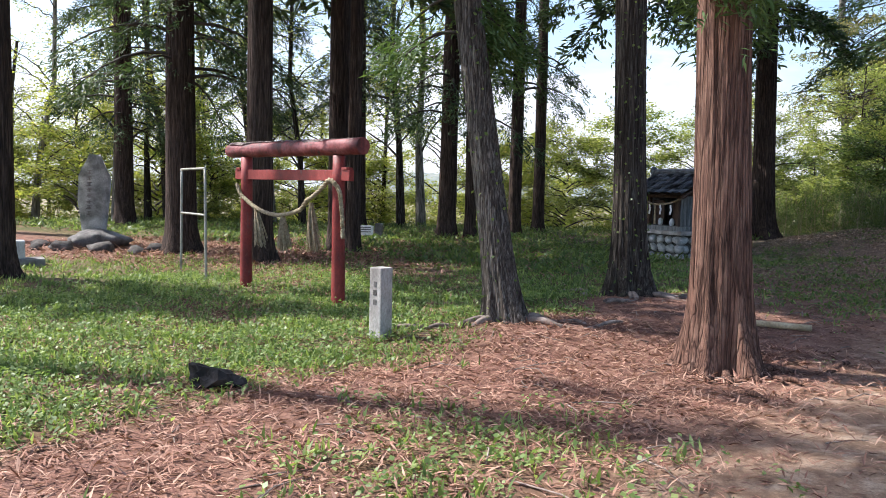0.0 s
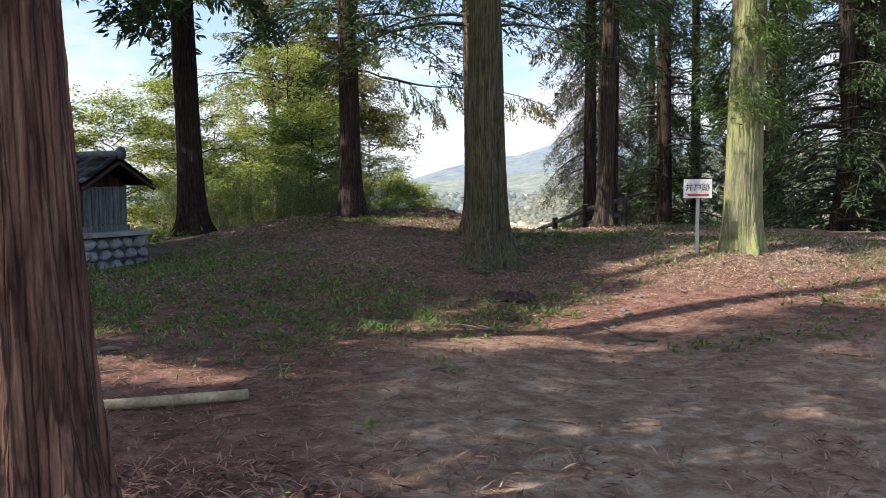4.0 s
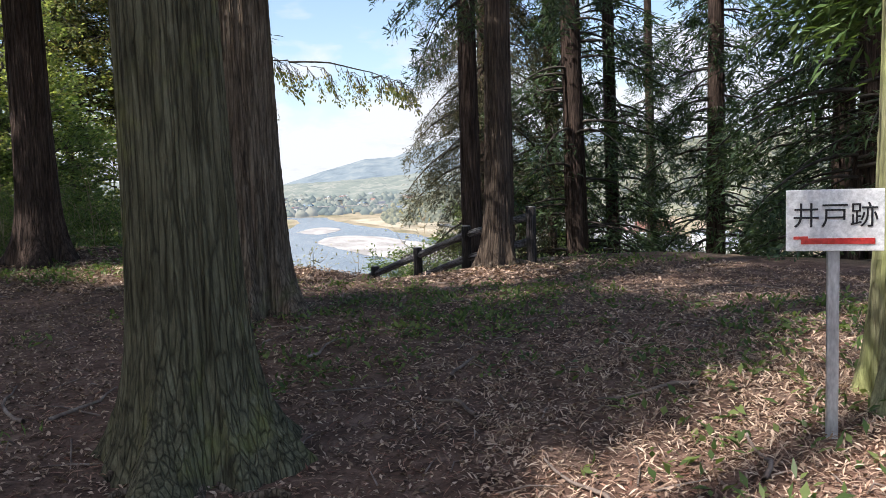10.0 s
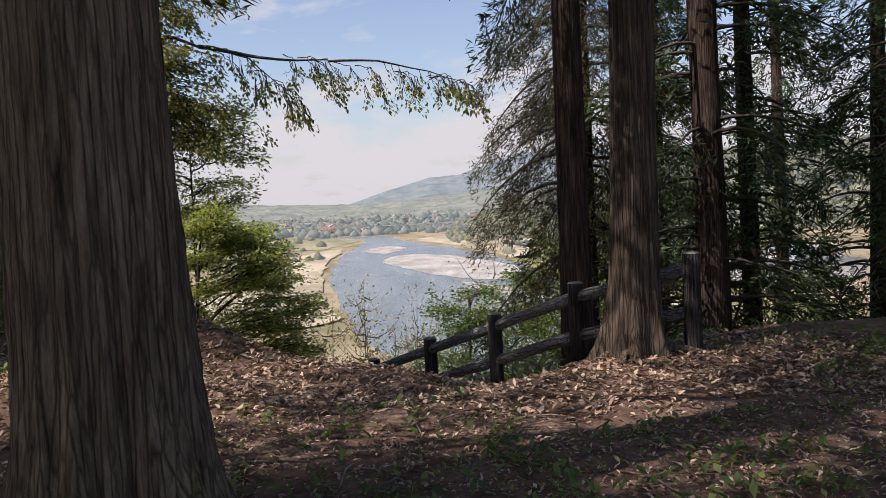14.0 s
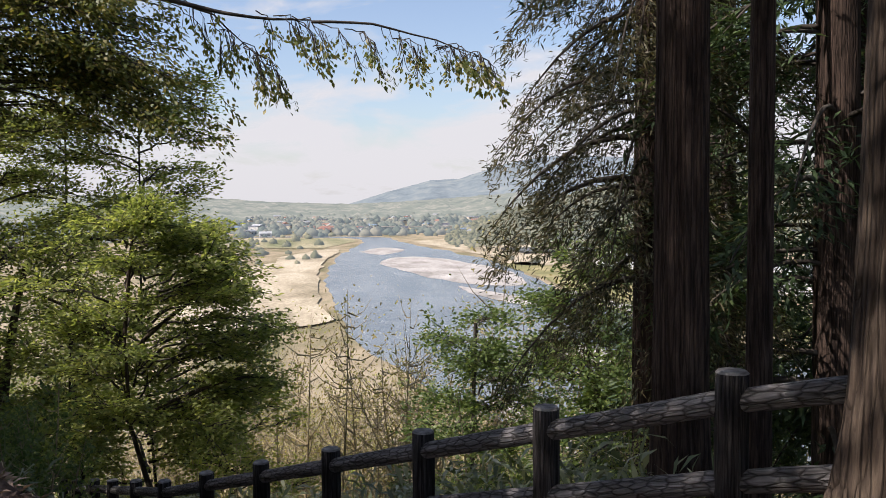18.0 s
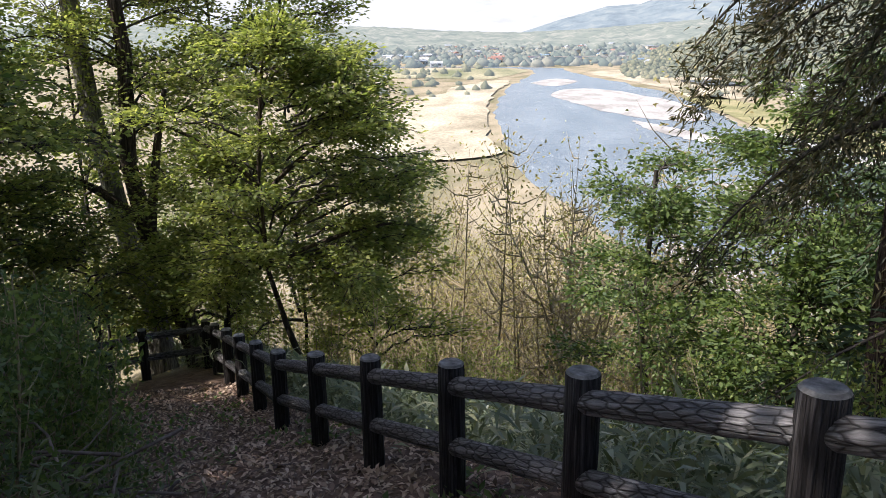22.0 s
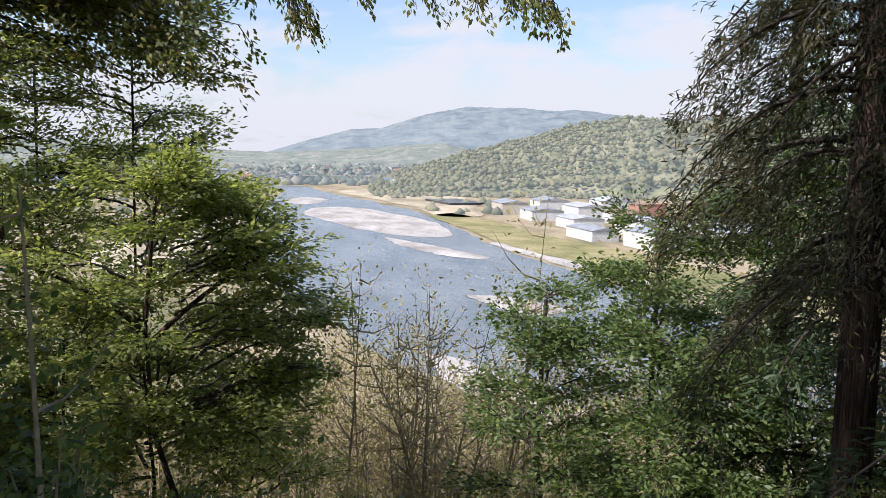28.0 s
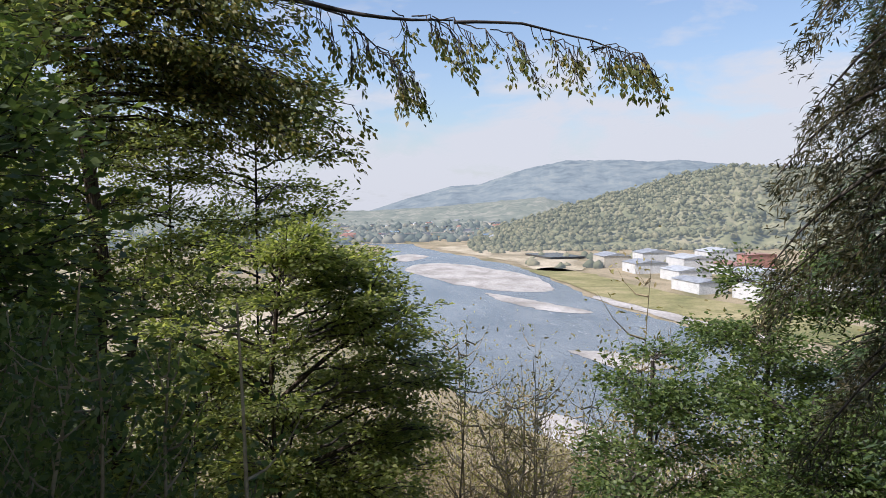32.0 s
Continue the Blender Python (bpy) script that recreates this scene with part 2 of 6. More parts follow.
def leaf_mat(name, a, b_, c, through=0.35, gloss=0.45):
    """Leaves, varied from one to the next, that let some light through."""
    m, nt, b = base_mat(name, gloss, 0, 0.35)
    g = nt.nodes.new("ShaderNodeNewGeometry")
    col = ramp(nt, g.outputs["Random Per Island"], ((0.0, a), (0.5, b_), (1.0, c)))
    big = noise_tex(nt, mapped(nt), 0.7, 2)
    col = mix(nt, 0.5, col, ramp(nt, big, ((0.35, (0.75, 0.8, 0.7)), (0.65, (1.2, 1.15, 1.0)))), "MULTIPLY")
    nt.links.new(col, b.inputs["Base Color"])
    tr, mx = nt.nodes.new("ShaderNodeBsdfTranslucent"), nt.nodes.new("ShaderNodeMixShader")
    nt.links.new(mix(nt, 1.0, col, (1.5, 1.5, 0.8), "MULTIPLY"), tr.inputs["Color"])
    mx.inputs["Fac"].default_value = through
    nt.links.new(b.outputs[0], mx.inputs[1])
    nt.links.new(tr.outputs[0], mx.inputs[2])
    nt.links.new(mx.outputs[0], nt.nodes["Material Output"].inputs["Surface"])
    return m


def bark_mat(name, dark, mid, light, moss=None, stretch=9.0, split=0.62, plate=3.3, run=0.85):
    """Fibrous bark in long narrow plates parted by dark cracks."""
    m, nt, b = base_mat(name, 0.9, 0, 0.2)
    vec = mapped(nt, (stretch, stretch, 0.9))
    fibre, fine = noise_tex(nt, vec, 2.6, 6, 0.65, 0.5), noise_tex(nt, mapped(nt, (60, 60, 4)), 2, 4, 0.65)
    col = ramp(nt, fibre, ((0.3, dark), (0.48, mid), (0.68, light)))
    col = mix(nt, 0.6, col, ramp(nt, fine, ((0.3, (0.4, 0.4, 0.4)), (0.7, (1.25, 1.25, 1.25)))), "MULTIPLY")
    col = mix(nt, 0.35, col, ramp(nt, noise_tex(nt, mapped(nt), 1.3, 3), ((0.35, (0.6, 0.6, 0.6)), (0.65, (1.2, 1.2, 1.2)))), "MULTIPLY")
    bend = nt.nodes.new("ShaderNodeTexNoise")
    bend.inputs["Scale"].default_value = 3.0
    bend.inputs["Detail"].default_value = 3
    nt.links.new(mapped(nt, (2, 2, 1)), bend.inputs["Vector"])
    add = nt.nodes.new("ShaderNodeVectorMath")
    add.operation = "MULTIPLY_ADD"
    add.inputs[1].default_value = (0.8, 0.8, 0.25)
    nt.links.new(bend.outputs["Color"], add.inputs[0])
    nt.links.new(mapped(nt, (stretch * plate, stretch * plate, run)), add.inputs[2])
    vor = nt.nodes.new("ShaderNodeTexVoronoi")
    vor.feature = "DISTANCE_TO_EDGE"
    vor.inputs["Scale"].default_value = 1.0
    nt.links.new(add.outputs[0], vor.inputs["Vector"])
    lines = ramp(nt, vor.outputs["Distance"], ((0.0, (0.12, 0.11, 0.10)), (0.07, (0.6, 0.6, 0.6)), (0.14, (1, 1, 1))))
    col = mix(nt, split, col, lines, "MULTIPLY")
    if moss:
        spot = noise_tex(nt, mapped(nt, (1, 1, 0.5)), 2.2, 5, 0.65, 0.4)
        grown = mix(nt, 0.55, moss[0], ramp(nt, fine, ((0.3, (0.35, 0.35, 0.35)), (0.7, (1.2, 1.2, 1.2)))), "MULTIPLY")
        col = mix(nt, ramp(nt, spot, ((moss[1], (0, 0, 0)), (moss[1] + 0.16, (0.85, 0.85, 0.85)))), col, mix(nt, split * 0.6, grown, lines, "MULTIPLY"))
    nt.links.new(col, b.inputs["Base Color"])
    bump(nt, b, mix(nt, 0.4, lines, fine), 0.9, 0.02)
    return m


BARK = bark_mat("cedar_bark", (0.05, 0.026, 0.019), (0.155, 0.082, 0.058), (0.29, 0.175, 0.125))
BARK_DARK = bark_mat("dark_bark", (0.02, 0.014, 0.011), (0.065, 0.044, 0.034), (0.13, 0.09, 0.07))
BARK_BROWN = bark_mat("brown_bark", (0.03, 0.022, 0.017), (0.09, 0.066, 0.05), (0.165, 0.125, 0.092), ((0.11, 0.105, 0.05), 0.6))
BARK_GREY = bark_mat("grey_bark", (0.065, 0.047, 0.032), (0.17, 0.128, 0.092), (0.3, 0.24, 0.18), ((0.14, 0.14, 0.06), 0.56))
BARK_OLIVE = bark_mat("olive_bark", (0.05, 0.044, 0.024), (0.125, 0.115, 0.068), (0.215, 0.2, 0.125), ((0.2, 0.2, 0.065), 0.54))
BARK_MOSS = bark_mat("mossy_bark", (0.10, 0.095, 0.05), (0.24, 0.235, 0.13), (0.38, 0.36, 0.22), ((0.36, 0.38, 0.15), 0.44), 7, 0.16, 2.0)
BARK_ROUGH = bark_mat("lichened_bark", (0.02, 0.015, 0.012), (0.055, 0.043, 0.034), (0.16, 0.14, 0.118), ((0.10, 0.115, 0.055), 0.62), 14)
BARK_LICHEN = bark_mat("speckled_bark", (0.028, 0.022, 0.018), (0.10, 0.083, 0.068), (0.3, 0.275, 0.235), None, 16, 0.5)
BARK_PEEL = bark_mat("peeling_bark", (0.06, 0.045, 0.04), (0.2, 0.15, 0.135), (0.42, 0.36, 0.33), None, 6)
BARK_PALE = bark_mat("pale_bark", (0.13, 0.12, 0.10), (0.28, 0.26, 0.22), (0.45, 0.43, 0.38), ((0.14, 0.15, 0.08), 0.62), 5)
TWIG = surface("dark_twig", (0.03, 0.025, 0.02), (0.06, 0.05, 0.04), (0.11, 0.095, 0.08), 3, 30)
TWIG_PALE = surface("pale_twig", (0.24, 0.19, 0.11), (0.38, 0.31, 0.19), (0.5, 0.43, 0.28), 3, 30)
CEDAR = leaf_mat("cedar_sprays", (0.028, 0.052, 0.026), (0.048, 0.082, 0.038), (0.085, 0.125, 0.052), 0.28, 0.55)
CEDAR_BROWN = leaf_mat("brownish_cedar_sprays", (0.032, 0.038, 0.024), (0.06, 0.06, 0.034), (0.115, 0.095, 0.05), 0.3, 0.55)
CEDAR_LIGHT = leaf_mat("young_cedar_sprays", (0.06, 0.11, 0.035), (0.09, 0.15, 0.045), (0.13, 0.19, 0.07), 0.3, 0.6)
LEAF = leaf_mat("green_leaves", (0.125, 0.165, 0.055), (0.215, 0.255, 0.09), (0.345, 0.36, 0.16), 0.6)
LEAF_DARK = leaf_mat("deep_green_leaves", (0.06, 0.10, 0.035), (0.105, 0.155, 0.055), (0.2, 0.25, 0.09), 0.45)
LEAF_YELLOW = leaf_mat("yellow_green_leaves", (0.19, 0.245, 0.06), (0.27, 0.305, 0.085), (0.37, 0.355, 0.13), 0.5)
LEAF_OAK = leaf_mat("young_oak_leaves", (0.085, 0.11, 0.035), (0.14, 0.16, 0.05), (0.26, 0.21, 0.07), 0.4)
BUDS = leaf_mat("tan_buds", (0.27, 0.22, 0.12), (0.37, 0.31, 0.16), (0.36, 0.37, 0.13), 0.35, 0.7)
GRASS = leaf_mat("grass_blades", (0.08, 0.135, 0.04), (0.15, 0.22, 0.07), (0.28, 0.34, 0.14), 0.4, 0.5)
CLOVER = leaf_mat("weed_leaves", (0.085, 0.145, 0.045), (0.16, 0.235, 0.08), (0.29, 0.35, 0.15), 0.4)
SASA = leaf_mat("bamboo_grass", (0.09, 0.12, 0.065), (0.17, 0.2, 0.12), (0.33, 0.34, 0.23), 0.3, 0.4)
NEEDLE = leaf_mat("fallen_cedar_needles", (0.13, 0.055, 0.042), (0.27, 0.14, 0.102), (0.46, 0.29, 0.22), 0.05, 0.8)
NEEDLE_PALE = leaf_mat("bleached_needles", (0.2, 0.12, 0.085), (0.42, 0.29, 0.22), (0.64, 0.5, 0.4), 0.05, 0.8)
LITTER = leaf_mat("fallen_leaves", (0.11, 0.072, 0.056), (0.33, 0.22, 0.165), (0.6, 0.46, 0.37), 0.08, 0.7)
DRY = leaf_mat("dry_grass", (0.3, 0.24, 0.12), (0.42, 0.35, 0.19), (0.55, 0.47, 0.28), 0.15, 0.7)
STICK = surface("dead_sticks", (0.10, 0.075, 0.06), (0.22, 0.17, 0.14), (0.38, 0.31, 0.26), 6, 60)
VERMILION = surface("faded_vermilion_paint", (0.13, 0.016, 0.013), (0.23, 0.028, 0.022), (0.33, 0.062, 0.05), 3, 55, 0.6, (1, 1, 0.6), 0.25, 0, 0.4, 0.004, (0.16, 0.06, 0.05))
LINTEL = surface("peeling_red_log", (0.05, 0.014, 0.014), (0.19, 0.035, 0.034), (0.38, 0.14, 0.135), 3.2, 30, 0.6, (1, 1, 1), 0.5, 0, 0.4, 0.01, (0.05, 0.035, 0.03))
STRAW = surface("straw_rope", (0.22, 0.17, 0.10), (0.35, 0.28, 0.175), (0.48, 0.4, 0.27), 20, 120, 0.9)
CONCRETE = surface("weathered_concrete", (0.24, 0.22, 0.2), (0.4, 0.38, 0.35), (0.55, 0.53, 0.5), 4, 70, 0.9, (1, 1, 0.5), 0.25, 0, 0.3, 0.004)
STONE = surface("grey_stone", (0.17, 0.18, 0.17), (0.32, 0.33, 0.32), (0.5, 0.51, 0.5), 3, 40, 0.85, (1, 1, 1), 0.5)
ROCK = surface("mossy_rock", (0.045, 0.042, 0.035), (0.095, 0.085, 0.075), (0.18, 0.165, 0.15), 4, 30, 0.95, (1, 1, 1), 0.8)
STONE_DARK = surface("dark_stone", (0.08, 0.075, 0.07), (0.16, 0.15, 0.14), (0.28, 0.27, 0.25), 3, 30, 0.9, (1, 1, 1), 0.6)
MORTAR = surface("dark_mortar", (0.05, 0.05, 0.045), (0.09, 0.09, 0.08), (0.14, 0.13, 0.12), 6, 50, 0.95)
PIPE = surface("weathered_grey_pipe", (0.2, 0.19, 0.16), (0.33, 0.32, 0.27), (0.45, 0.44, 0.38), 8, 60, 0.55, (1, 1, 0.4), 0.2, 0.2, 0.4, 0.003)
WHITE = surface("white_board_paint", (0.7, 0.7, 0.68), (0.8, 0.8, 0.79), (0.86, 0.86, 0.85), 5, 50, 0.5, (1, 1, 1), 0.08, 0, 0.4, 0.002)
BLACK = surface("black_lettering", (0.012, 0.012, 0.014), (0.02, 0.02, 0.022), (0.035, 0.035, 0.04), 8, 60, 0.5)
RED = surface("red_lettering", (0.5, 0.03, 0.025), (0.6, 0.05, 0.04), (0.66, 0.09, 0.07), 8, 60, 0.5)
GALV = surface("galvanised_post", (0.36, 0.37, 0.38), (0.5, 0.51, 0.52), (0.64, 0.65, 0.66), 10, 70, 0.45, (1, 1, 0.3), 0.1, 0.5, 0.5, 0.002)
OLDWOOD = surface("grey_weathered_wood", (0.09, 0.095, 0.095), (0.17, 0.18, 0.18), (0.29, 0.3, 0.3), 3, 30, 0.85, (8, 8, 0.8), 0.4)
DARKWOOD = surface("dark_brown_wood", (0.035, 0.022, 0.016), (0.075, 0.045, 0.032), (0.13, 0.085, 0.06), 3, 30, 0.85, (6, 6, 0.8), 0.4)
TILE = surface("dark_clay_tile", (0.045, 0.05, 0.058), (0.085, 0.095, 0.105), (0.16, 0.175, 0.19), 5, 40, 0.5, (1, 1, 1), 0.3, 0, 0.5)
LOG = bark_mat("concrete_log_bark", (0.075, 0.068, 0.065), (0.19, 0.18, 0.178), (0.36, 0.345, 0.345), ((0.15, 0.155, 0.09), 0.68), 16, 0.75, 2.0, 9.0)
LOG_POST = bark_mat("dark_log_post", (0.018, 0.015, 0.014), (0.05, 0.044, 0.042), (0.12, 0.11, 0.108), ((0.07, 0.075, 0.045), 0.66), 16)
LOG_END = surface("cut_log_end", (0.09, 0.085, 0.08), (0.18, 0.17, 0.16), (0.29, 0.28, 0.26), 14, 60)
PAPER = surface("white_paper", (0.72, 0.72, 0.7), (0.8, 0.8, 0.79), (0.86, 0.86, 0.85), 6, 40, 0.8)


# ---- ground: one sheet to the horizon ----
def grass_amount(x, y):
    g = sm(-4.3, -5.2, x + 0.5 * waves(x, y, 1.3, 4)) * sm(17, 12, y) * sm(-17, -12, x)
    g = np.maximum(g, 0.75 * sm(-3.6, -4.6, x) * sm(7.5, 9, y) * sm(18, 15, y))
    ring = np.exp(-(((x + 13) / 3.5) ** 2 + ((y - 9) / 2.2) ** 2))
    g = g * (1 - 0.9 * ring)
    g = np.maximum(g, 0.45 * np.exp(-(((x + 2.0) / 1.5) ** 2 + ((y - 10.5) / 2.2) ** 2)))
    g = np.maximum(g, 0.5 * np.exp(-(((x + 2.6) / 0.9) ** 2 + ((y - 0.6) / 0.8) ** 2)))
    g = np.maximum(g, 0.35 * sm(-2.5, -5, x) * sm(10, 13, y) * sm(24, 20, y))
    g = np.maximum(g, 0.8 * sm(-5, -8, x) * sm(10, 13, y) * sm(-32, -26, x) * sm(30, 25, y) * (0.75 + 0.6 * waves(x, y, 0.7, 12)))
    return np.clip(g * (0.72 + 0.5 * waves(x, y, 1.9, 8)), 0, 1)


def sand_amount(x, y):
    edge = -1.55 + 0.35 * waves(x, y, 0.9, 6) + 0.10 * np.clip(y - 3, 0, 9)
    right = 6.0 - 0.36 * np.clip(y - 2, 0, 12)
    return sm(edge - 0.7, edge + 0.5, x) * sm(right + 1.0, right - 0.6, x) * sm(10.5, 6.5, y) * sm(-14, -9, y)


def litter_amount(x, y):
    return np.clip(sm(10.5, 14, y) * sm(-12, -4, x + 0.0 * y) + 0.5 * sm(16, 20, y), 0, 1)


def spaced(lo, hi, step, first, last, grow=1.22):
    mid = np.arange(lo, hi + 1e-6, step)
    out, d, p = [], step, hi
    while p < last:
        d *= grow
        p += d
        out.append(min(p, last))
    left, d, p = [], step, lo
    while p > first:
        d *= grow
        p -= d
        left.append(max(p, first))
    return np.concatenate([left[::-1], mid, out])


gx, gy = spaced(-15, 9, 0.16, -4600, 4600), spaced(-5, 37, 0.16, -4600, 4600)
XX, YY = np.meshgrid(gx, gy, indexing="ij")
ZZ = ground_z(XX, YY)
ni, nj = XX.shape
idx = np.arange(ni * nj).reshape(ni, nj)
quads = np.stack([idx[:-1, :-1], idx[1:, :-1], idx[1:, 1:], idx[:-1, 1:]], -1).reshape(-1, 4)


def ground_material():
    m, nt, b = base_mat("forest_floor", 0.95, 0, 0.15)
    vec = mapped(nt)
    big, mid, fine, grit = noise_tex(nt, vec, 0.9, 4, 0.6, 0.4), noise_tex(nt, vec, 5, 5, 0.65, 0.6), noise_tex(nt, vec, 26, 6, 0.7, 0.8), noise_tex(nt, vec, 110, 4, 0.7)

    def attr(name):
        a = nt.nodes.new("ShaderNodeAttribute")
        a.attribute_name = name
        return a.outputs["Fac"]

    needle = ramp(nt, mid, ((0.3, (0.10, 0.05, 0.036)), (0.5, (0.2, 0.105, 0.075)), (0.72, (0.33, 0.19, 0.14))))
    sand = ramp(nt, mid, ((0.3, (0.165, 0.095, 0.06)), (0.5, (0.29, 0.195, 0.13)), (0.7, (0.47, 0.36, 0.26))))
    litter = ramp(nt, mid, ((0.3, (0.065, 0.04, 0.03)), (0.5, (0.15, 0.095, 0.07)), (0.72, (0.27, 0.185, 0.14))))
    grass = ramp(nt, mid, ((0.3, (0.035, 0.05, 0.016)), (0.5, (0.075, 0.10, 0.03)), (0.7, (0.15, 0.14, 0.06))))
    plain = ramp(nt, noise_tex(nt, mapped(nt, (0.02, 0.008, 1)), 2.2, 5, 0.6, 0.5), ((0.33, (0.17, 0.16, 0.085)), (0.47, (0.28, 0.235, 0.15)), (0.58, (0.37, 0.31, 0.21)), (0.72, (0.23, 0.21, 0.12))))
    brush = ramp(nt, noise_tex(nt, mapped(nt, (0.3, 0.3, 0.3)), 3, 5, 0.65), ((0.35, (0.13, 0.105, 0.06)), (0.5, (0.21, 0.175, 0.1)), (0.65, (0.29, 0.245, 0.155))))
    col = needle
    for key, c in (("sand", sand), ("litter", litter), ("grass", grass), ("brush", brush), ("plain", plain)):
        col = mix(nt, attr(key), col, c)
    col = mix(nt, 0.6, col, ramp(nt, fine, ((0.28, (0.35, 0.33, 0.32)), (0.5, (0.95, 0.95, 0.95)), (0.72, (1.35, 1.3, 1.25)))), "MULTIPLY")
    col = mix(nt, 0.5, col, ramp(nt, grit, ((0.3, (0.5, 0.5, 0.5)), (0.7, (1.3, 1.3, 1.3)))), "MULTIPLY")
    nt.links.new(col, b.inputs["Base Color"])
    bump(nt, b, fine, 0.7, 0.03)
    return m


GROUND = ground_material()
drop = ZZ < -1.2
slope_side = (XX - FA[0]) * FN[0] + (YY - FA[1]) * FN[1]
attrs = {
    "grass": grass_amount(XX, YY).ravel(), "sand": sand_amount(XX, YY).ravel(), "litter": litter_amount(XX, YY).ravel(),
    "brush": np.clip(sm(1.5, 5, slope_side) + sm(-3, -6, ZZ), 0, 1).ravel(), "plain": sm(-31, -32.9, ZZ).ravel(),
}
ground = put("ground", mesh_np("ground", np.stack([XX, YY, ZZ], -1).reshape(-1, 3), quads, GROUND, None, True, attrs))
tagged(ground, "shaded forest floor of needles, litter and grass above a river plain", "ground", kind="structure")


# ---- trees ----
def trunk_mesh(name, height, r0, mat, lean=(0, 0), flare=0.5, ridges=9, sides=28, taper=0.5, depth=0.05, bend=(0, 0), fine=False):
    """A tapered trunk with root flare and long bark ridges; it starts under the ground."""
    if fine:
        sides = 110
        zs = np.concatenate([[-0.9, -0.3], np.linspace(0, 6.0, 110), np.linspace(6.4, height, 12)])
    else:
        zs = np.concatenate([[-0.9, -0.3], np.linspace(0, 1.2, 9), np.linspace(1.6, height, 16)])
    t = np.clip(zs / height, 0, 1)
    pts = np.stack([lean[0] * zs + bend[0] * 4 * t * (1 - t), lean[1] * zs + bend[1] * 4 * t * (1 - t), zs], 1)
    rad = r0 * (1 - (1 - taper) * t) * (1 + flare * np.exp(-np.clip(zs, -0.1, None) / 0.28) + (0.62 * flare * np.exp(-np.clip(zs, -0.1, None) / 0.75) if fine else 0.0))
    ang = np.linspace(0, 2 * np.pi, sides, endpoint=False)
    ph = rng.uniform(0, 6.28, 4)
    low = np.exp(-np.clip(zs, 0, None) / 0.35)[:, None]
    ridge = 1 + 0.16 * low * np.cos(5 * ang + ph[0])[None] + 0.10 * low * np.cos(3 * ang + ph[1])[None]
    ridge = ridge + depth * np.sin(ridges * ang[None] + 0.8 * np.sin(zs[:, None] * 0.6 + ph[2])) * (0.6 + 0.4 * np.sin(zs[:, None] * 1.7 + ph[3]))
    if fine:
        ridge = ridge + 0.12 * low * np.cos(8 * ang + ph[2])[None]
        for k, amp in ((23, 0.016), (37, 0.013)):
            sway = 1.1 * np.sin(zs[:, None] * 1.3 + ph[1] + 2 * np.sin(3 * ang[None])) + 0.6 * np.sin(zs[:, None] * 3.1 + k)
            ridge = ridge + amp * np.sin(k * ang[None] + sway)
        ridge = ridge + 0.006 * rng.standard_normal((len(zs), sides))
    else:
        ridge = ridge + 0.02 * rng.standard_normal((len(zs), sides))
    v, f = tube(pts, rad, sides, 0, ridge)
    return mesh_np(name, v, f, mat, None, True)


def conifer_crown(name, n, z0, z1, r0, r1, mats, tufts=60, length=0.26, width=0.07, droop=0.35, az=None, seed=1, spread=0.3):
    """Boughs from z0 to z1, r0 long below and r1 above, hung with needle sprays."""
    g = Geo()
    state = np.random.default_rng(seed)
    for i in range(n):
        h = z0 + (z1 - z0) * (i + state.uniform(0, 1)) / n
        k = (h - z0) / (z1 - z0)
        reach = (r0 * (1 - k) + r1 * k) * state.uniform(0.6, 1.12)
        a = state.uniform(0, 6.28) if az is None else state.uniform(*az)
        tip = np.array([np.cos(a) * reach, np.sin(a) * reach, h - droop * reach * state.uniform(0.6, 1.3)])
        pts = curve_points((0, 0, h), tip, (0, 0, 0.16 * reach), 7)
        v, f = tube(pts, np.linspace(0.014 + 0.012 * reach, 0.006, 7), 4)
        g.add(v, f, 0)
        m = int(tufts * (0.35 + reach / max(r0, r1)))
        t = 0.18 + 0.82 * np.sqrt(state.uniform(0, 1, m))
        c = np.stack([np.interp(t, np.linspace(0, 1, 7), pts[:, q]) for q in range(3)], 1)
        side = np.array([-np.sin(a), np.cos(a), 0])
        off = np.clip(state.normal(0, 1, m), -1.5, 1.5) * spread * (1.15 - 0.7 * t) * reach * 0.55
        c = c + side * off[:, None] + np.array([0, 0, -1]) * (np.abs(off) * 0.45 + state.exponential(0.10, m))[:, None] + state.normal(0, 0.05, (m, 3))
        way = np.array([np.cos(a), np.sin(a), -0.55]) + side * np.sign(off)[:, None] * 0.8 + state.normal(0, 0.45, (m, 3))
        nor = np.array([0, 0, 1.0]) + state.normal(0, 0.5, (m, 3))
        for q in range(3):
            w2 = way + state.normal(0, 0.55, (m, 3))
            v, f = leaves(c + state.normal(0, 0.05, (m, 3)), w2, nor, length * state.uniform(0.6, 1.3, m), width, 0.05)
            g.add(v, f, 1)
    return g.mesh(name, mats)


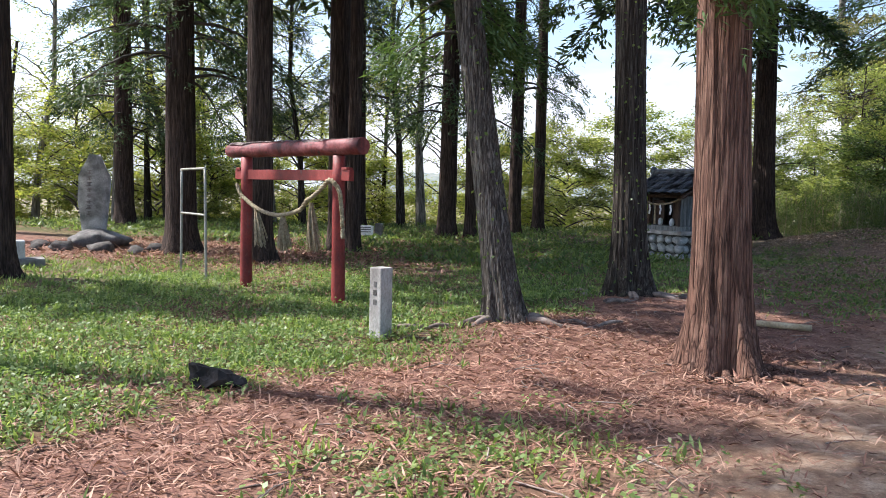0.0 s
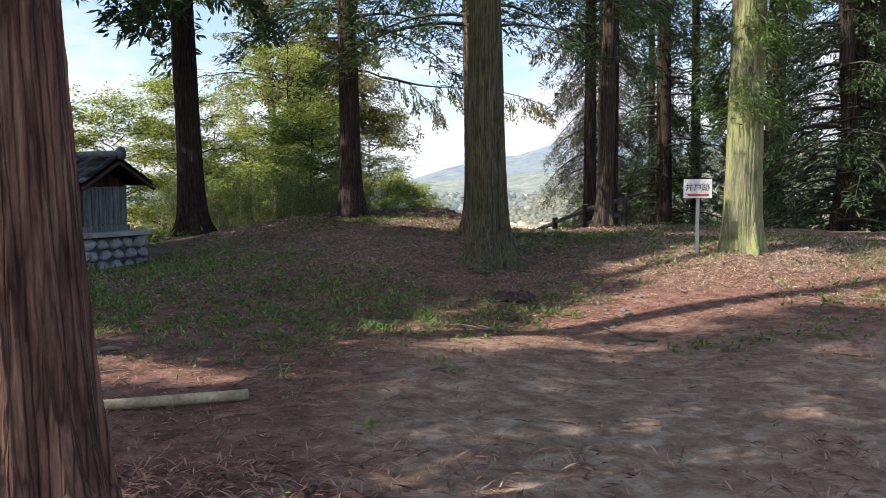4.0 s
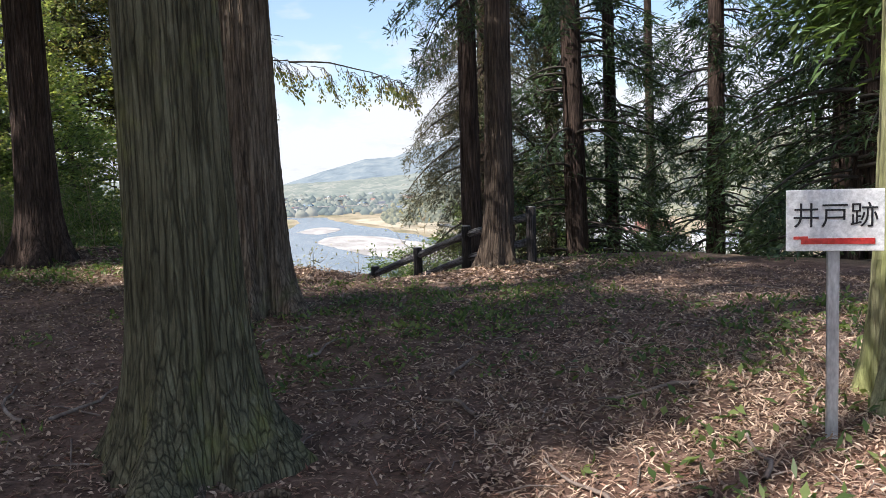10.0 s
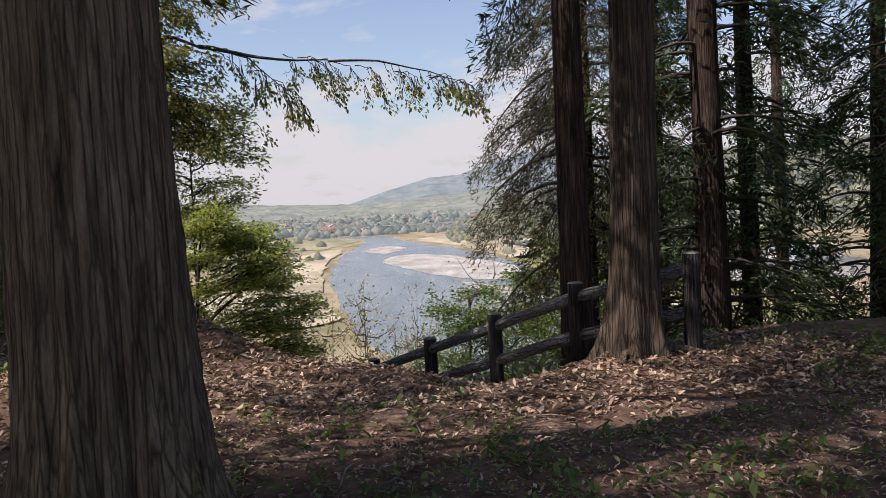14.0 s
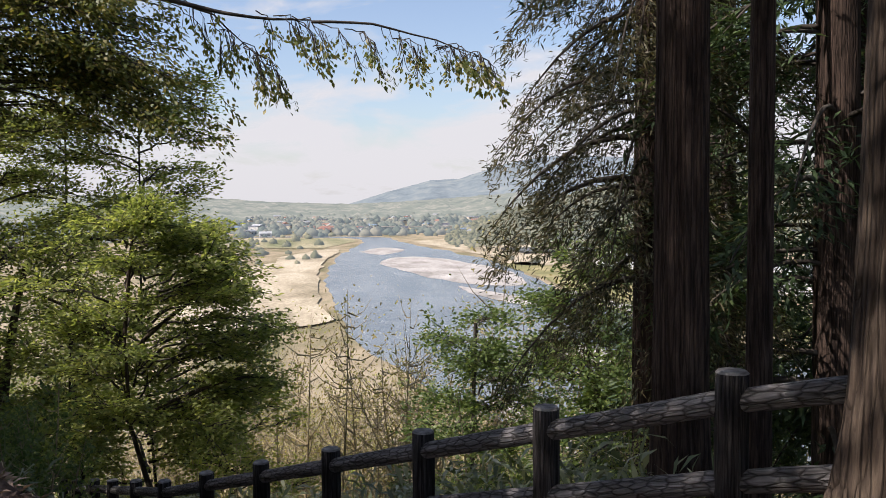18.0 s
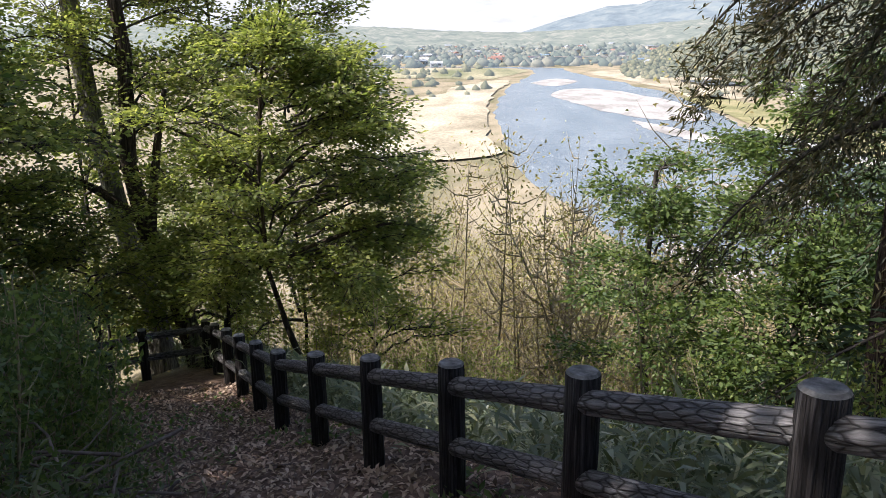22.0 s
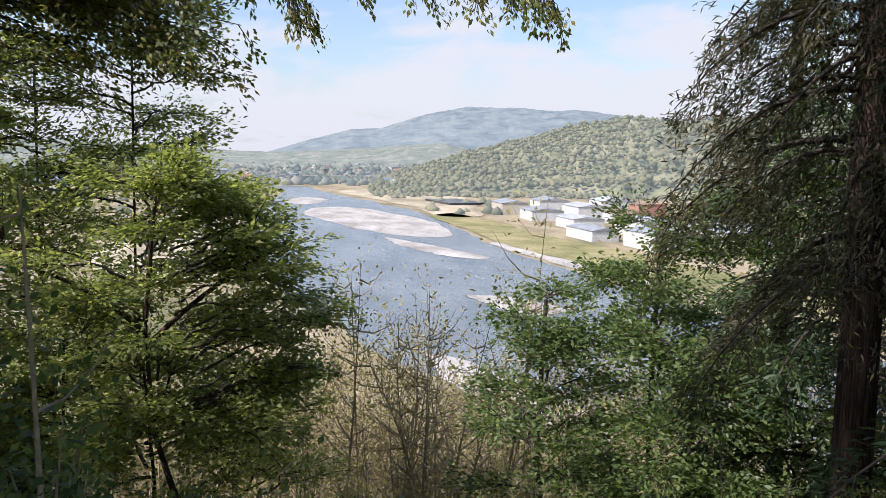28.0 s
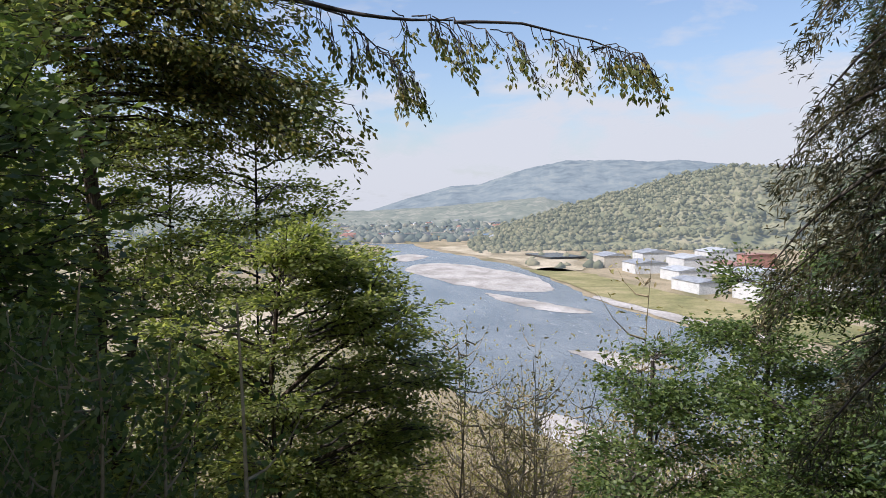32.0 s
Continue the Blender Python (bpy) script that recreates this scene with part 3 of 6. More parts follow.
def broadleaf(name, limbs, mats, n_twigs=12, n_leaves=55, size=0.075, flat=0.16, spread=0.4, twig_len=0.9, seed=3, droop=0.0, tumble=0.85):
    """Limbs given as (start, end, bend, radius), each with twigs and layered leaves. Gives the meshes of wood and of leaves."""
    state = np.random.default_rng(seed)
    wood, green = Geo(), Geo()
    for a, b, bend, r in limbs:
        pts = curve_points(a, b, bend, 9) + state.normal(0, 0.03, (9, 3))
        v, f = tube(pts, np.linspace(r, r * 0.28, 9), 7)
        wood.add(v, f)
        ax = np.asarray(b, float) - np.asarray(a, float)
        flatax = np.array([ax[0], ax[1], 0]) / (np.hypot(ax[0], ax[1]) + 1e-6)
        side = np.array([-flatax[1], flatax[0], 0])
        for i in range(n_twigs):
            t = state.uniform(0.3, 1.0)
            p = np.array([np.interp(t, np.linspace(0, 1, 9), pts[:, q]) for q in range(3)])
            d = flatax * state.uniform(0.1, 1) + side * state.uniform(-1.1, 1.1) + np.array([0, 0, state.uniform(-0.15, 0.35) - droop])
            ln = twig_len * state.uniform(0.5, 1.25)
            e = p + d / np.linalg.norm(d) * ln
            tp = curve_points(p, e, (0, 0, 0.08 * ln - 0.25 * droop), 6)
            v, f = tube(tp, np.linspace(0.011, 0.003, 6), 3)
            wood.add(v, f)
            m = int(n_leaves * state.uniform(0.6, 1.3))
            tt = state.uniform(0.1, 1.08, m)
            c = np.stack([np.interp(tt, np.linspace(0, 1, 6), tp[:, q]) for q in range(3)], 1)
            ds = d / np.linalg.norm(d)
            sd = np.cross(ds, [0, 0, 1])
            off = state.normal(0, spread * 0.5, m) * (1.15 - 0.6 * tt)
            c = c + sd * off[:, None] + np.stack([np.zeros(m), np.zeros(m), state.normal(0, flat * 0.5, m) - droop * 0.25 * state.uniform(0, 1, m)], 1)
            way = ds + sd * np.sign(off)[:, None] * state.uniform(0.2, 1.4, m)[:, None] + state.normal(0, 0.35, (m, 3)) - np.array([0, 0, 0.15 + droop])
            nor = np.array([0, 0, 1.0]) + state.normal(0, tumble, (m, 3))
            v, f = leaves(c, way, nor, size * state.uniform(0.6, 1.35, m), size * 0.55 * state.uniform(0.7, 1.2, m), 0.08)
            green.add(v, f)
    return wood.mesh(name + "_wood", mats[0], True), green.mesh(name + "_leaves", mats[1])


def on_ground(x, y, dz=0.0):
    return float(ground_z(x, y)) + dz


HIGH = [conifer_crown("high_crown", 64, 5.5, 17.0, 2.9, 0.9, [TWIG, CEDAR], 70, 0.30, 0.085, 0.3, None, 11 + i) for i in range(3)]
FINE = conifer_crown("fine_crown", 62, 5.2, 17.0, 2.9, 0.9, [TWIG, CEDAR], 105, 0.17, 0.034, 0.36, None, 17, 0.4)
MIDC = [conifer_crown("mid_crown", 70, 3.0, 14.0, 2.5, 0.9, [TWIG, CEDAR], 100, 0.17, 0.036, 0.36, None, 21 + i) for i in range(2)]
LOWC = [conifer_crown("low_crown", 95, 0.9, 14.0, 2.5, 0.8, [TWIG, CEDAR], 60, 0.18, 0.036, 0.42, None, 31 + i) for i in range(2)]
NEARC = conifer_crown("hanging_crown", 150, 3.9, 15.5, 2.6, 1.15, [TWIG, CEDAR_BROWN], 205, 0.125, 0.025, 0.5, None, 41, 0.5)
SPROUT = conifer_crown("sprouts", 26, 2.7, 6.0, 0.85, 0.9, [TWIG, CEDAR_LIGHT], 120, 0.12, 0.024, 0.75, None, 51, 0.5)


def cedar(x, y, r, height, crown, label, mat=None, lean=(0, 0), flare=0.5, turn=0.0, scale=1.0, ridges=11, bend=(0, 0), depth=0.045, lift=0.0, sprout=None, fine=False):
    t = thing("cedar_tree", pose(x, y, on_ground(x, y), 0, 0, 0), label, "tree", "trees of the shrine grove")
    put("trunk", trunk_mesh("trunk", height, r, mat or BARK_DARK, lean, flare, ridges, 34, 0.55, depth, bend, fine), t)
    if crown is not None:
        put("crown", crown, t, Matrix.Translation((lean[0] * 8, lean[1] * 8, lift)) @ Matrix.Rotation(radians(turn), 4, "Z") @ Matrix.Diagonal((scale, scale, 1, 1)))
    if sprout is not None:
        put("sprout", SPROUT, t, Matrix.Translation((lean[0] * 4, lean[1] * 4, sprout[0])) @ Matrix.Rotation(radians(sprout[1]), 4, "Z"), "young light-green needle sprouts")
    return t


# Trees beside the way walked.
cedar(-2.33, 3.95, 0.225, 19, HIGH[0], "reddish fibrous cedar trunk standing beside the path", BARK, (-0.035, 0.0), 0.38, 10, 0.7, 13, (0, 0), 0.045, 0.6, (0.55, 30), fine=True)
leaning = cedar(-4.65, 4.30, 0.155, 15, HIGH[1], "slim lichened trunk leaning over needle litter", BARK_LICHEN, (-0.19, 0.03), 0.3, 0, 0.6, 17, (0, 0), 0.045, 0, (0.2, 140), fine=True)
ivied = cedar(-4.60, 7.50, 0.215, 20, None, "thick dark ivy-flecked trunk beside exposed roots", BARK_ROUGH, (-0.035, 0.0), 0.38, 50, 0.9, 15, fine=True)
cedar(0.30, 14.25, 0.28, 18, FINE, "large olive-green cedar trunk with spreading root flare", BARK_OLIVE, (-0.018, 0.0), 0.6, 80, 1.1, 14, fine=True)
cedar(0.52, 17.95, 0.325, 18, FINE, "large cedar trunk with sunlit ridged bark", BARK_GREY, (-0.02, 0.0), 0.3, 130, 1.35, 17, (0, 0), 0.045, -1.2, fine=True)
cedar(4.02, 13.25, 0.265, 17, None, "pale yellow-green mossy trunk behind a white sign", BARK_MOSS, (0.012, 0.0), 0.16, 0, 1, 8, (0, 0), 0.025, 0, (-0.45, 200), fine=True)
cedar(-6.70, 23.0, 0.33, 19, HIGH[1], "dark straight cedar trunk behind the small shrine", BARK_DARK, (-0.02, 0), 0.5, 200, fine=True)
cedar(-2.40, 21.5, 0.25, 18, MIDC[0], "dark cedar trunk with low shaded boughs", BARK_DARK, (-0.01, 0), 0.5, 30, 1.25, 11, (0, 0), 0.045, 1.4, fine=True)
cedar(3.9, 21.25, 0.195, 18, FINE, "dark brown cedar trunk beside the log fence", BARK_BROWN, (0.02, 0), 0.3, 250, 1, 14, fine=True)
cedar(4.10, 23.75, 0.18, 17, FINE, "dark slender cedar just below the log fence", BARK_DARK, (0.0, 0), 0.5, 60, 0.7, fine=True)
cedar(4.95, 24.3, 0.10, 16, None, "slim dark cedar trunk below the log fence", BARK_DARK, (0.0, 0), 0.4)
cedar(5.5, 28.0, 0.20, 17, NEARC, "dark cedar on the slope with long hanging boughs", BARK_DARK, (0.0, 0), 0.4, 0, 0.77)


def ivy(tree, r, lean, n, z1, seed):
    """Small climbing leaves flecked over a trunk."""
    s = np.random.default_rng(seed)
    z, a = z1 * s.uniform(0.02, 1, n) ** 1.3, s.uniform(0, 6.28, n)
    k = r * (1.04 + 0.5 * np.exp(-z / 0.28)) + s.uniform(0.0, 0.05, n)
    out = np.stack([np.cos(a), np.sin(a), 0 * a], 1)
    p = out * k[:, None] + np.stack([lean[0] * z, lean[1] * z, z], 1)
    v, f = leaves(p, s.normal(0, 1, (n, 3)) - np.array([0, 0, 0.6]), out + s.normal(0, 0.4, (n, 3)), 0.05 * s.uniform(0.6, 1.3, n), 0.035, 0.08)
    put("ivy", mesh_np("ivy", v, f, LEAF_DARK), tree, None, "small ivy leaves flecking the bark")


ivy(ivied, 0.215, (-0.035, 0.0), 420, 5.0, 61)
ivy(leaning, 0.155, (-0.19, 0.03), 160, 4.0, 62)
# The shaded grove to the river side.
grove = [(7.3, 26.9, 0.27), (9.2, 29.3, 0.2), (8.3, 31.5, 0.16), (10.8, 27.2, 0.24), (12.5, 30.5, 0.2), (11.4, 23.6, 0.22), (9.7, 21.2, 0.17), (10.1, 20.9, 0.2), (13.8, 25.6, 0.22),
         (15.5, 29.0, 0.2), (14.2, 20.3, 0.24), (16.5, 23.2, 0.2), (18.5, 27.0, 0.22), (17.8, 18.4, 0.22), (12.8, 34.5, 0.2), (20.5, 22.0, 0.24), (9.6, 35.0, 0.18)]
for i, (x, y, r) in enumerate(grove):
    lean = ((0.12, 0.0), (-0.06, 0))[i - 6] if i in (6, 7) else (rng.uniform(-0.015, 0.015), 0)
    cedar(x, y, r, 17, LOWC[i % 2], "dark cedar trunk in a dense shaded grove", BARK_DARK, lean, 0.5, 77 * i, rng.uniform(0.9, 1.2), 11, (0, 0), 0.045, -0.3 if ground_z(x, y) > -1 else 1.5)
for x, y, ln in ((11.0, 19.6, -0.02), (11.5, 19.9, 0.05)):
    cedar(x, y, 0.13, 12, None, "grey dead trunk with peeling bark in the grove", BARK_PALE, (ln, 0), 0.4)
# The grove round the red gate.
back = [(-12.5, 3.0, 0.22, 1), (-24.0, 12.6, 0.3, 2), (-14.4, 7.6, 0.31, 2), (-11.9, 7.45, 0.25, 1), (-12.6, 10.4, 0.24, 1), (-12.0, 10.2, 0.15, 1), (-14.1, 16.7, 0.26, 2), (-13.4, 16.9, 0.16, 0),
        (-13.2, 19.1, 0.2, 2), (-14.2, 22.5, 0.2, 0), (-9.9, 20.5, 0.2, 1), (-27.0, 10.1, 0.3, 1), (-19.5, 19.0, 0.2, 2), (-22.5, 17.0, 0.22, 2)]
# The listed lifts set out-of-view crowns where their shade should fall.
for i, (x, y, r, c) in enumerate(back):
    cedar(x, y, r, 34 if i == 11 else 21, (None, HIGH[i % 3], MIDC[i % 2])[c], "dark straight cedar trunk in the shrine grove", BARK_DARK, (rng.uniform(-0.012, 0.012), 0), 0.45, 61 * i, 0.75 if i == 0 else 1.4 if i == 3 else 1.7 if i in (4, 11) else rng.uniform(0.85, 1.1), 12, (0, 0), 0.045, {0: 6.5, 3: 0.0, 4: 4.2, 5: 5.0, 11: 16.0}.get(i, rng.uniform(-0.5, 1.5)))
# Out-of-view cedars, added only to shade the litter, lawn and path.
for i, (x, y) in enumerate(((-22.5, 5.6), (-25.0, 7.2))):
    cedar(x, y, 0.35, 32 + 5 * i, HIGH[i + 1], "very tall unseen cedar added to shade the litter", BARK_DARK, (0, 0), 0.5, 90 * i, 1.15 + 0.5 * i, 12, (0, 0), 0.045, 14 + 4.5 * i)
cedar(-21.0, -1.6, 0.28, 22, HIGH[0], "tall unseen cedar added to shade lawn and path", BARK_DARK, (0, 0), 0.5, 15, 0.8, 12, (0, 0), 0.045, 2)
cedar(-17.0, -3.6, 0.2, 32, HIGH[0], "tall unseen cedar added to shade lawn and path", BARK_DARK, (0, 0), 0.5, 0, 0.45, 12, (0, 0), 0.045, 14)


# ---- broadleaved trees ----
def radial_limbs(n, base, z0, z1, reach, rise, r, seed, arc=(0, 6.28)):
    s = np.random.default_rng(seed)
    out = []
    for i in range(n):
        z = z0 + (z1 - z0) * i / max(n - 1, 1)
        a = s.uniform(*arc)
        ln = reach * s.uniform(0.65, 1.1) * (1 - 0.45 * i / n)
        b = np.array([base[0] + np.cos(a) * ln, base[1] + np.sin(a) * ln, z + rise * ln * s.uniform(0.4, 1.2)])
        out.append(((base[0], base[1], z), b, (0, 0, 0.12 * ln), r * (1 - 0.5 * i / n)))
    return out


def leafy(name, x, y, trunk, limbs, mats, label, category="tree", group="", z=None, meshes=None, m=None, r=0.1, **kw):
    """A tree at x, y: trunk as local points, limbs with leaves."""
    t = thing(name, m or pose(x, y, on_ground(x, y) if z is None else z), label, category, group)
    if trunk is not None:
        k = len(trunk)
        v, f = tube(np.array(trunk, float), np.linspace(r, r * 0.45, k) * (1 + 0.5 * (np.arange(k) == 0)), 12, 0.04)
        put("trunk", mesh_np("trunk", v, f, mats[2] if len(mats) > 2 else mats[0], None, True), t)
    wood, green = meshes or broadleaf(name, limbs, mats[:2], **kw)
    put("limb", wood, t)
    put("crown", green, t)
    return t


def rel(px, py, pz, x, y):
    g = on_ground(x, y)
    return (px - x, py - y, pz - g)


# The layered tree below the fence: its crown spreads in flat tiers.
bx, by = -1.45, 32.9
fork = rel(-1.91, 32.9, -2.1, bx, by)
arms = [(fork, rel(-1.95, 32.9, -0.6, bx, by)), (rel(-1.95, 32.9, -0.6, bx, by), rel(-1.7, 32.8, 1.5, bx, by)), (fork, rel(0.2, 32.8, -1.3, bx, by)),
        (rel(-1.9, 32.9, -0.9, bx, by), rel(0.0, 32.7, 0.5, bx, by)), (rel(-1.9, 32.9, -0.8, bx, by), rel(-3.3, 32.7, 0.2, bx, by))]
limbs = []
_s = np.random.default_rng(5)
for i in range(58):
    z = -2.6 + 4.1 * i / 57
    right = np.interp(z, (-2.7, -1.6, -0.4, 0.8, 1.5), (0.2, 1.1, 1.0, 0.55, -0.6))
    left = np.interp(z, (-2.3, -1.2, 0.0, 1.5), (-2.6, -3.0, -3.4, -2.6))
    ex, ey = _s.uniform(left, right), 32.8 + _s.uniform(-1.2, 1.2)
    if i % 3 == 0:
        ex = right - _s.uniform(0.4, 0.8)
    start = rel(-1.9 + 0.55 * (ex + 1.9) * _s.uniform(0.2, 0.6), 32.9, max(-2.1, min(z - 0.25, 1.2)), bx, by)
    limbs.append((start, rel(ex - 0.25, ey, z, bx, by), (0, 0, 0.12), 0.022))
layered = leafy("layered_tree", bx, by, [(0, 0, -0.5), (0.02, 0, 0.5), tuple(0.55 * np.array(fork) + np.array([0.05, 0, 0])), fork], limbs, [TWIG, LEAF, TWIG],
                "slender tree with flat tiers of fresh green leaves", r=0.075, n_twigs=13, n_leaves=46, size=0.098, flat=0.09, spread=0.45, twig_len=0.7, seed=8, tumble=0.5)
for a, b in arms:
    v, f = tube(curve_points(a, b, (0, 0, 0.12), 8), np.linspace(0.04, 0.02, 8), 8, 0.04)
    put("arm", mesh_np("arm", v, f, BARK_BROWN, None, True), layered)

# The tree right of the opening, and bushes beside it on the slope.
for j, (x, y, top, reach, n, seed) in enumerate(((4.3, 33.9, -0.65, 1.3, 18, 9), (6.9, 34.9, 0.7, 1.9, 22, 10), (8.8, 34.0, 1.6, 2.2, 22, 12), (6.2, 32.2, -0.9, 1.6, 18, 13))):
    g = on_ground(x, y)
    limbs = radial_limbs(n, (0, 0), max(top - 4.2 - g, 0.6), top - g - 0.2, reach, 0.22, 0.035, seed)
    leafy("slope_tree", x, y, [(0, 0, -0.5), (0.1, 0, 1.2), (-0.08, 0.1, 0.5 * (top - g)), (0, 0, top - g)], limbs, [TWIG, LEAF_DARK, TWIG],
          "leafy green tree on the slope below the fence", group="trees on the slope", r=0.075, n_twigs=12, n_leaves=60, size=0.10, flat=0.2, spread=0.5, twig_len=0.8, seed=seed)

# Trees on the bank left of the fence path.
for j, (x, y, low, top, reach, n, mat, seed) in enumerate(((-4.9, 28.6, 0.0, 6.0, 2.1, 34, LEAF, 15), (-3.9, 26.6, 0.0, 3.4, 1.5, 22, LEAF_DARK, 16), (-8.4, 30.0, -1.5, 5.2, 2.2, 28, LEAF, 17),
                                                    (-8.5, 33.5, -3.5, 3.5, 2.6, 26, LEAF, 19), (-4.6, 38.4, -4.0, 5.0, 2.4, 36, LEAF, 20), (-2.6, 37.0, -4.5, 4.6, 2.5, 42, LEAF, 27), (-6.8, 36.4, -3.5, 4.5, 2.3, 34, LEAF, 28), (-7.2, 33.0, -2.5, 3.0, 1.9, 28, LEAF_DARK, 29), (-3.4, 34.6, -3.8, -0.6, 1.2, 16, LEAF, 30))):
    g = on_ground(x, y)
    limbs = radial_limbs(n, (0, 0), max(low - g, 0.4), top - g - 0.3, reach, 0.15, 0.04, seed)
    leafy("bank_tree", x, y, [(0, 0, -0.5), (0.12, 0.05, 1.4), (-0.1, 0.1, 0.5 * (top - g)), (0, 0, top - g)], limbs, [TWIG, mat, BARK_ROUGH],
          "leafy spring-green tree on the bank above the path", group="trees on the bank", r=0.04, n_twigs=12, n_leaves=48, size=0.105, flat=0.2, spread=0.5, twig_len=0.9, seed=seed)

# The leaning brown trunk where the fence turns, and a grey snag beside it.
lx, ly = -4.2, 35.2
limbs = radial_limbs(30, rel(-5.2, 35.3, 0, lx, ly)[:2], on_ground(lx, ly) * -1 - 0.8, on_ground(lx, ly) * -1 + 4.2, 2.6, 0.15, 0.035, 26)
leaner = leafy("leaning_tree", lx, ly, [(0.1, 0, -0.6), (0, 0, 0.2), rel(-4.55, 35.2, -3.2, lx, ly), rel(-5.0, 35.25, -2.1, lx, ly), rel(-5.25, 35.3, -0.8, lx, ly), rel(-5.1, 35.3, 1.2, lx, ly), rel(-5.3, 35.3, 3.4, lx, ly)], limbs, [TWIG, LEAF, BARK_BROWN],
               "thick leaning brown trunk under spring-green leaves", group="trees on the bank", r=0.24, n_twigs=11, n_leaves=44, size=0.10, flat=0.18, spread=0.5, twig_len=0.9, seed=26)
for a, b in ((rel(-5.0, 35.25, -2.0, lx, ly), rel(-6.9, 35.0, -0.9, lx, ly)), (rel(-4.95, 35.25, -2.3, lx, ly), rel(-4.4, 35.3, 0.6, lx, ly))):
    v, f = tube(curve_points(a, b, (0, 0, 0.25), 8), np.linspace(0.10, 0.05, 8), 10, 0.05)
    put("arm", mesh_np("arm", v, f, BARK_BROWN, None, True), leaner)
snag = thing("dead_trunk", pose(-4.05, 34.7, on_ground(-4.05, 34.7)), "grey broken dead trunk beside the fence's turn", "dead tree")
v, f = tube([(0, 0, -0.4), (0.03, 0, 0.6), (-0.02, 0, 1.5), (0.0, 0.02, 2.2), (0.03, 0, 2.35)], [0.12, 0.10, 0.09, 0.075, 0.02], 14, 0.06)
put("trunk", mesh_np("trunk", v, f, BARK_PALE, None, True), snag)

# The big oak with a long bough over the view.
ox, oy = -5.4, 36.2
limbs = []
main = [rel(-6.7, 36.1, 5.6, ox, oy), rel(-2.0, 35.7, 5.9, ox, oy), rel(1.2, 35.6, 5.4, ox, oy), rel(4.6, 35.5, 4.75, ox, oy)]
low_end = rel(0.3, 35.9, 4.5, ox, oy)
bough = [(main[0], main[1], (0, 0, 0.5), 0.12), (main[1], main[2], (0, 0, -0.12), 0.06), (main[2], main[3], (0, 0, 0.22), 0.035), (main[1], low_end, (0, 0, 0.35), 0.03)]
_s = np.random.default_rng(6)
for i in range(30):
    t = _s.uniform(0.1, 1)
    if i % 3:
        x, y = -0.6 + 5.2 * t, 35.6
        z = np.interp(x, [-2, 1.2, 4.6], [5.9, 5.4, 4.75])
    else:
        x, y = -2.0 + 2.3 * t, 35.8
        z = 5.9 - 1.4 * t**1.4
    e = (x + _s.uniform(0.05, 0.75), y + _s.uniform(-0.8, 0.8), z - _s.uniform(0.15, 0.95))
    bough.append((rel(x, y, z, ox, oy), rel(*e, ox, oy), (0.1, 0, 0.16), 0.013))
for i in range(34):
    a, ln = _s.uniform(0, 6.28), _s.uniform(1.5, 3.6)
    z = _s.uniform(4.6, 9.5)
    x0 = -6.8 + _s.uniform(-0.3, 0.5)
    limbs.append((rel(x0, 36.0, z, ox, oy), rel(x0 + np.cos(a) * ln, 36.0 + np.sin(a) * ln, z + _s.uniform(-0.3, 1.0), ox, oy), (0, 0, 0.25), 0.045))
for i in range(36):
    e = (_s.uniform(-5.2, -0.9), _s.uniform(34.2, 37.0), _s.uniform(4.6, 8.6))
    limbs.append((rel(-6.0, 36.0, e[2] - 0.4, ox, oy), rel(*e, ox, oy), (0, 0, 0.4), 0.03))
for i in range(30):
    e = (_s.uniform(-5.8, -1.6), _s.uniform(34.4, 37.2), _s.uniform(2.8, 7.0))
    limbs.append((rel(-6.3, 36.0, e[2] + 0.5, ox, oy), rel(*e, ox, oy), (0, 0, 0.3), 0.03))
for i in range(18):
    e = (_s.uniform(-2.6, -0.5), _s.uniform(34.4, 36.2), _s.uniform(2.9, 4.6))
    limbs.append((rel(-5.6, 36.0, e[2] + 0.7, ox, oy), rel(*e, ox, oy), (0, 0, 0.3), 0.025))
oak = leafy("oak_tree", ox, oy, [(0, 0, -0.6), (-0.05, 0, 1.2), (-0.55, 0, 3.2), (-0.95, 0, 5.6), rel(-6.7, 36.1, 4.8, ox, oy), rel(-7.0, 36.0, 8.5, ox, oy), rel(-7.1, 36.0, 11, ox, oy)], limbs, [TWIG, LEAF_OAK, BARK_PALE],
            "pale-barked oak with young drooping leaves and a long bough", r=0.26, n_twigs=9, n_leaves=40, size=0.12, flat=0.22, spread=0.32, twig_len=0.75, seed=14, droop=0.35)
v, f = tube(curve_points(rel(-6.6, 36.1, 4.7, ox, oy), rel(-4.9, 36.3, 8.2, ox, oy), (0.2, 0, -0.2), 8), np.linspace(0.13, 0.06, 8), 10, 0.04)
wood, green = broadleaf("bough", bough, [TWIG, LEAF_OAK], 7, 7, 0.13, 0.10, 0.10, 0.36, 24, 0.8)
put("bough", wood, oak)
put("bough_leaves", green, oak, None, "sparse drooping young leaves")
put("fork", mesh_np("fork", v, f, BARK_PALE, None, True), oak)

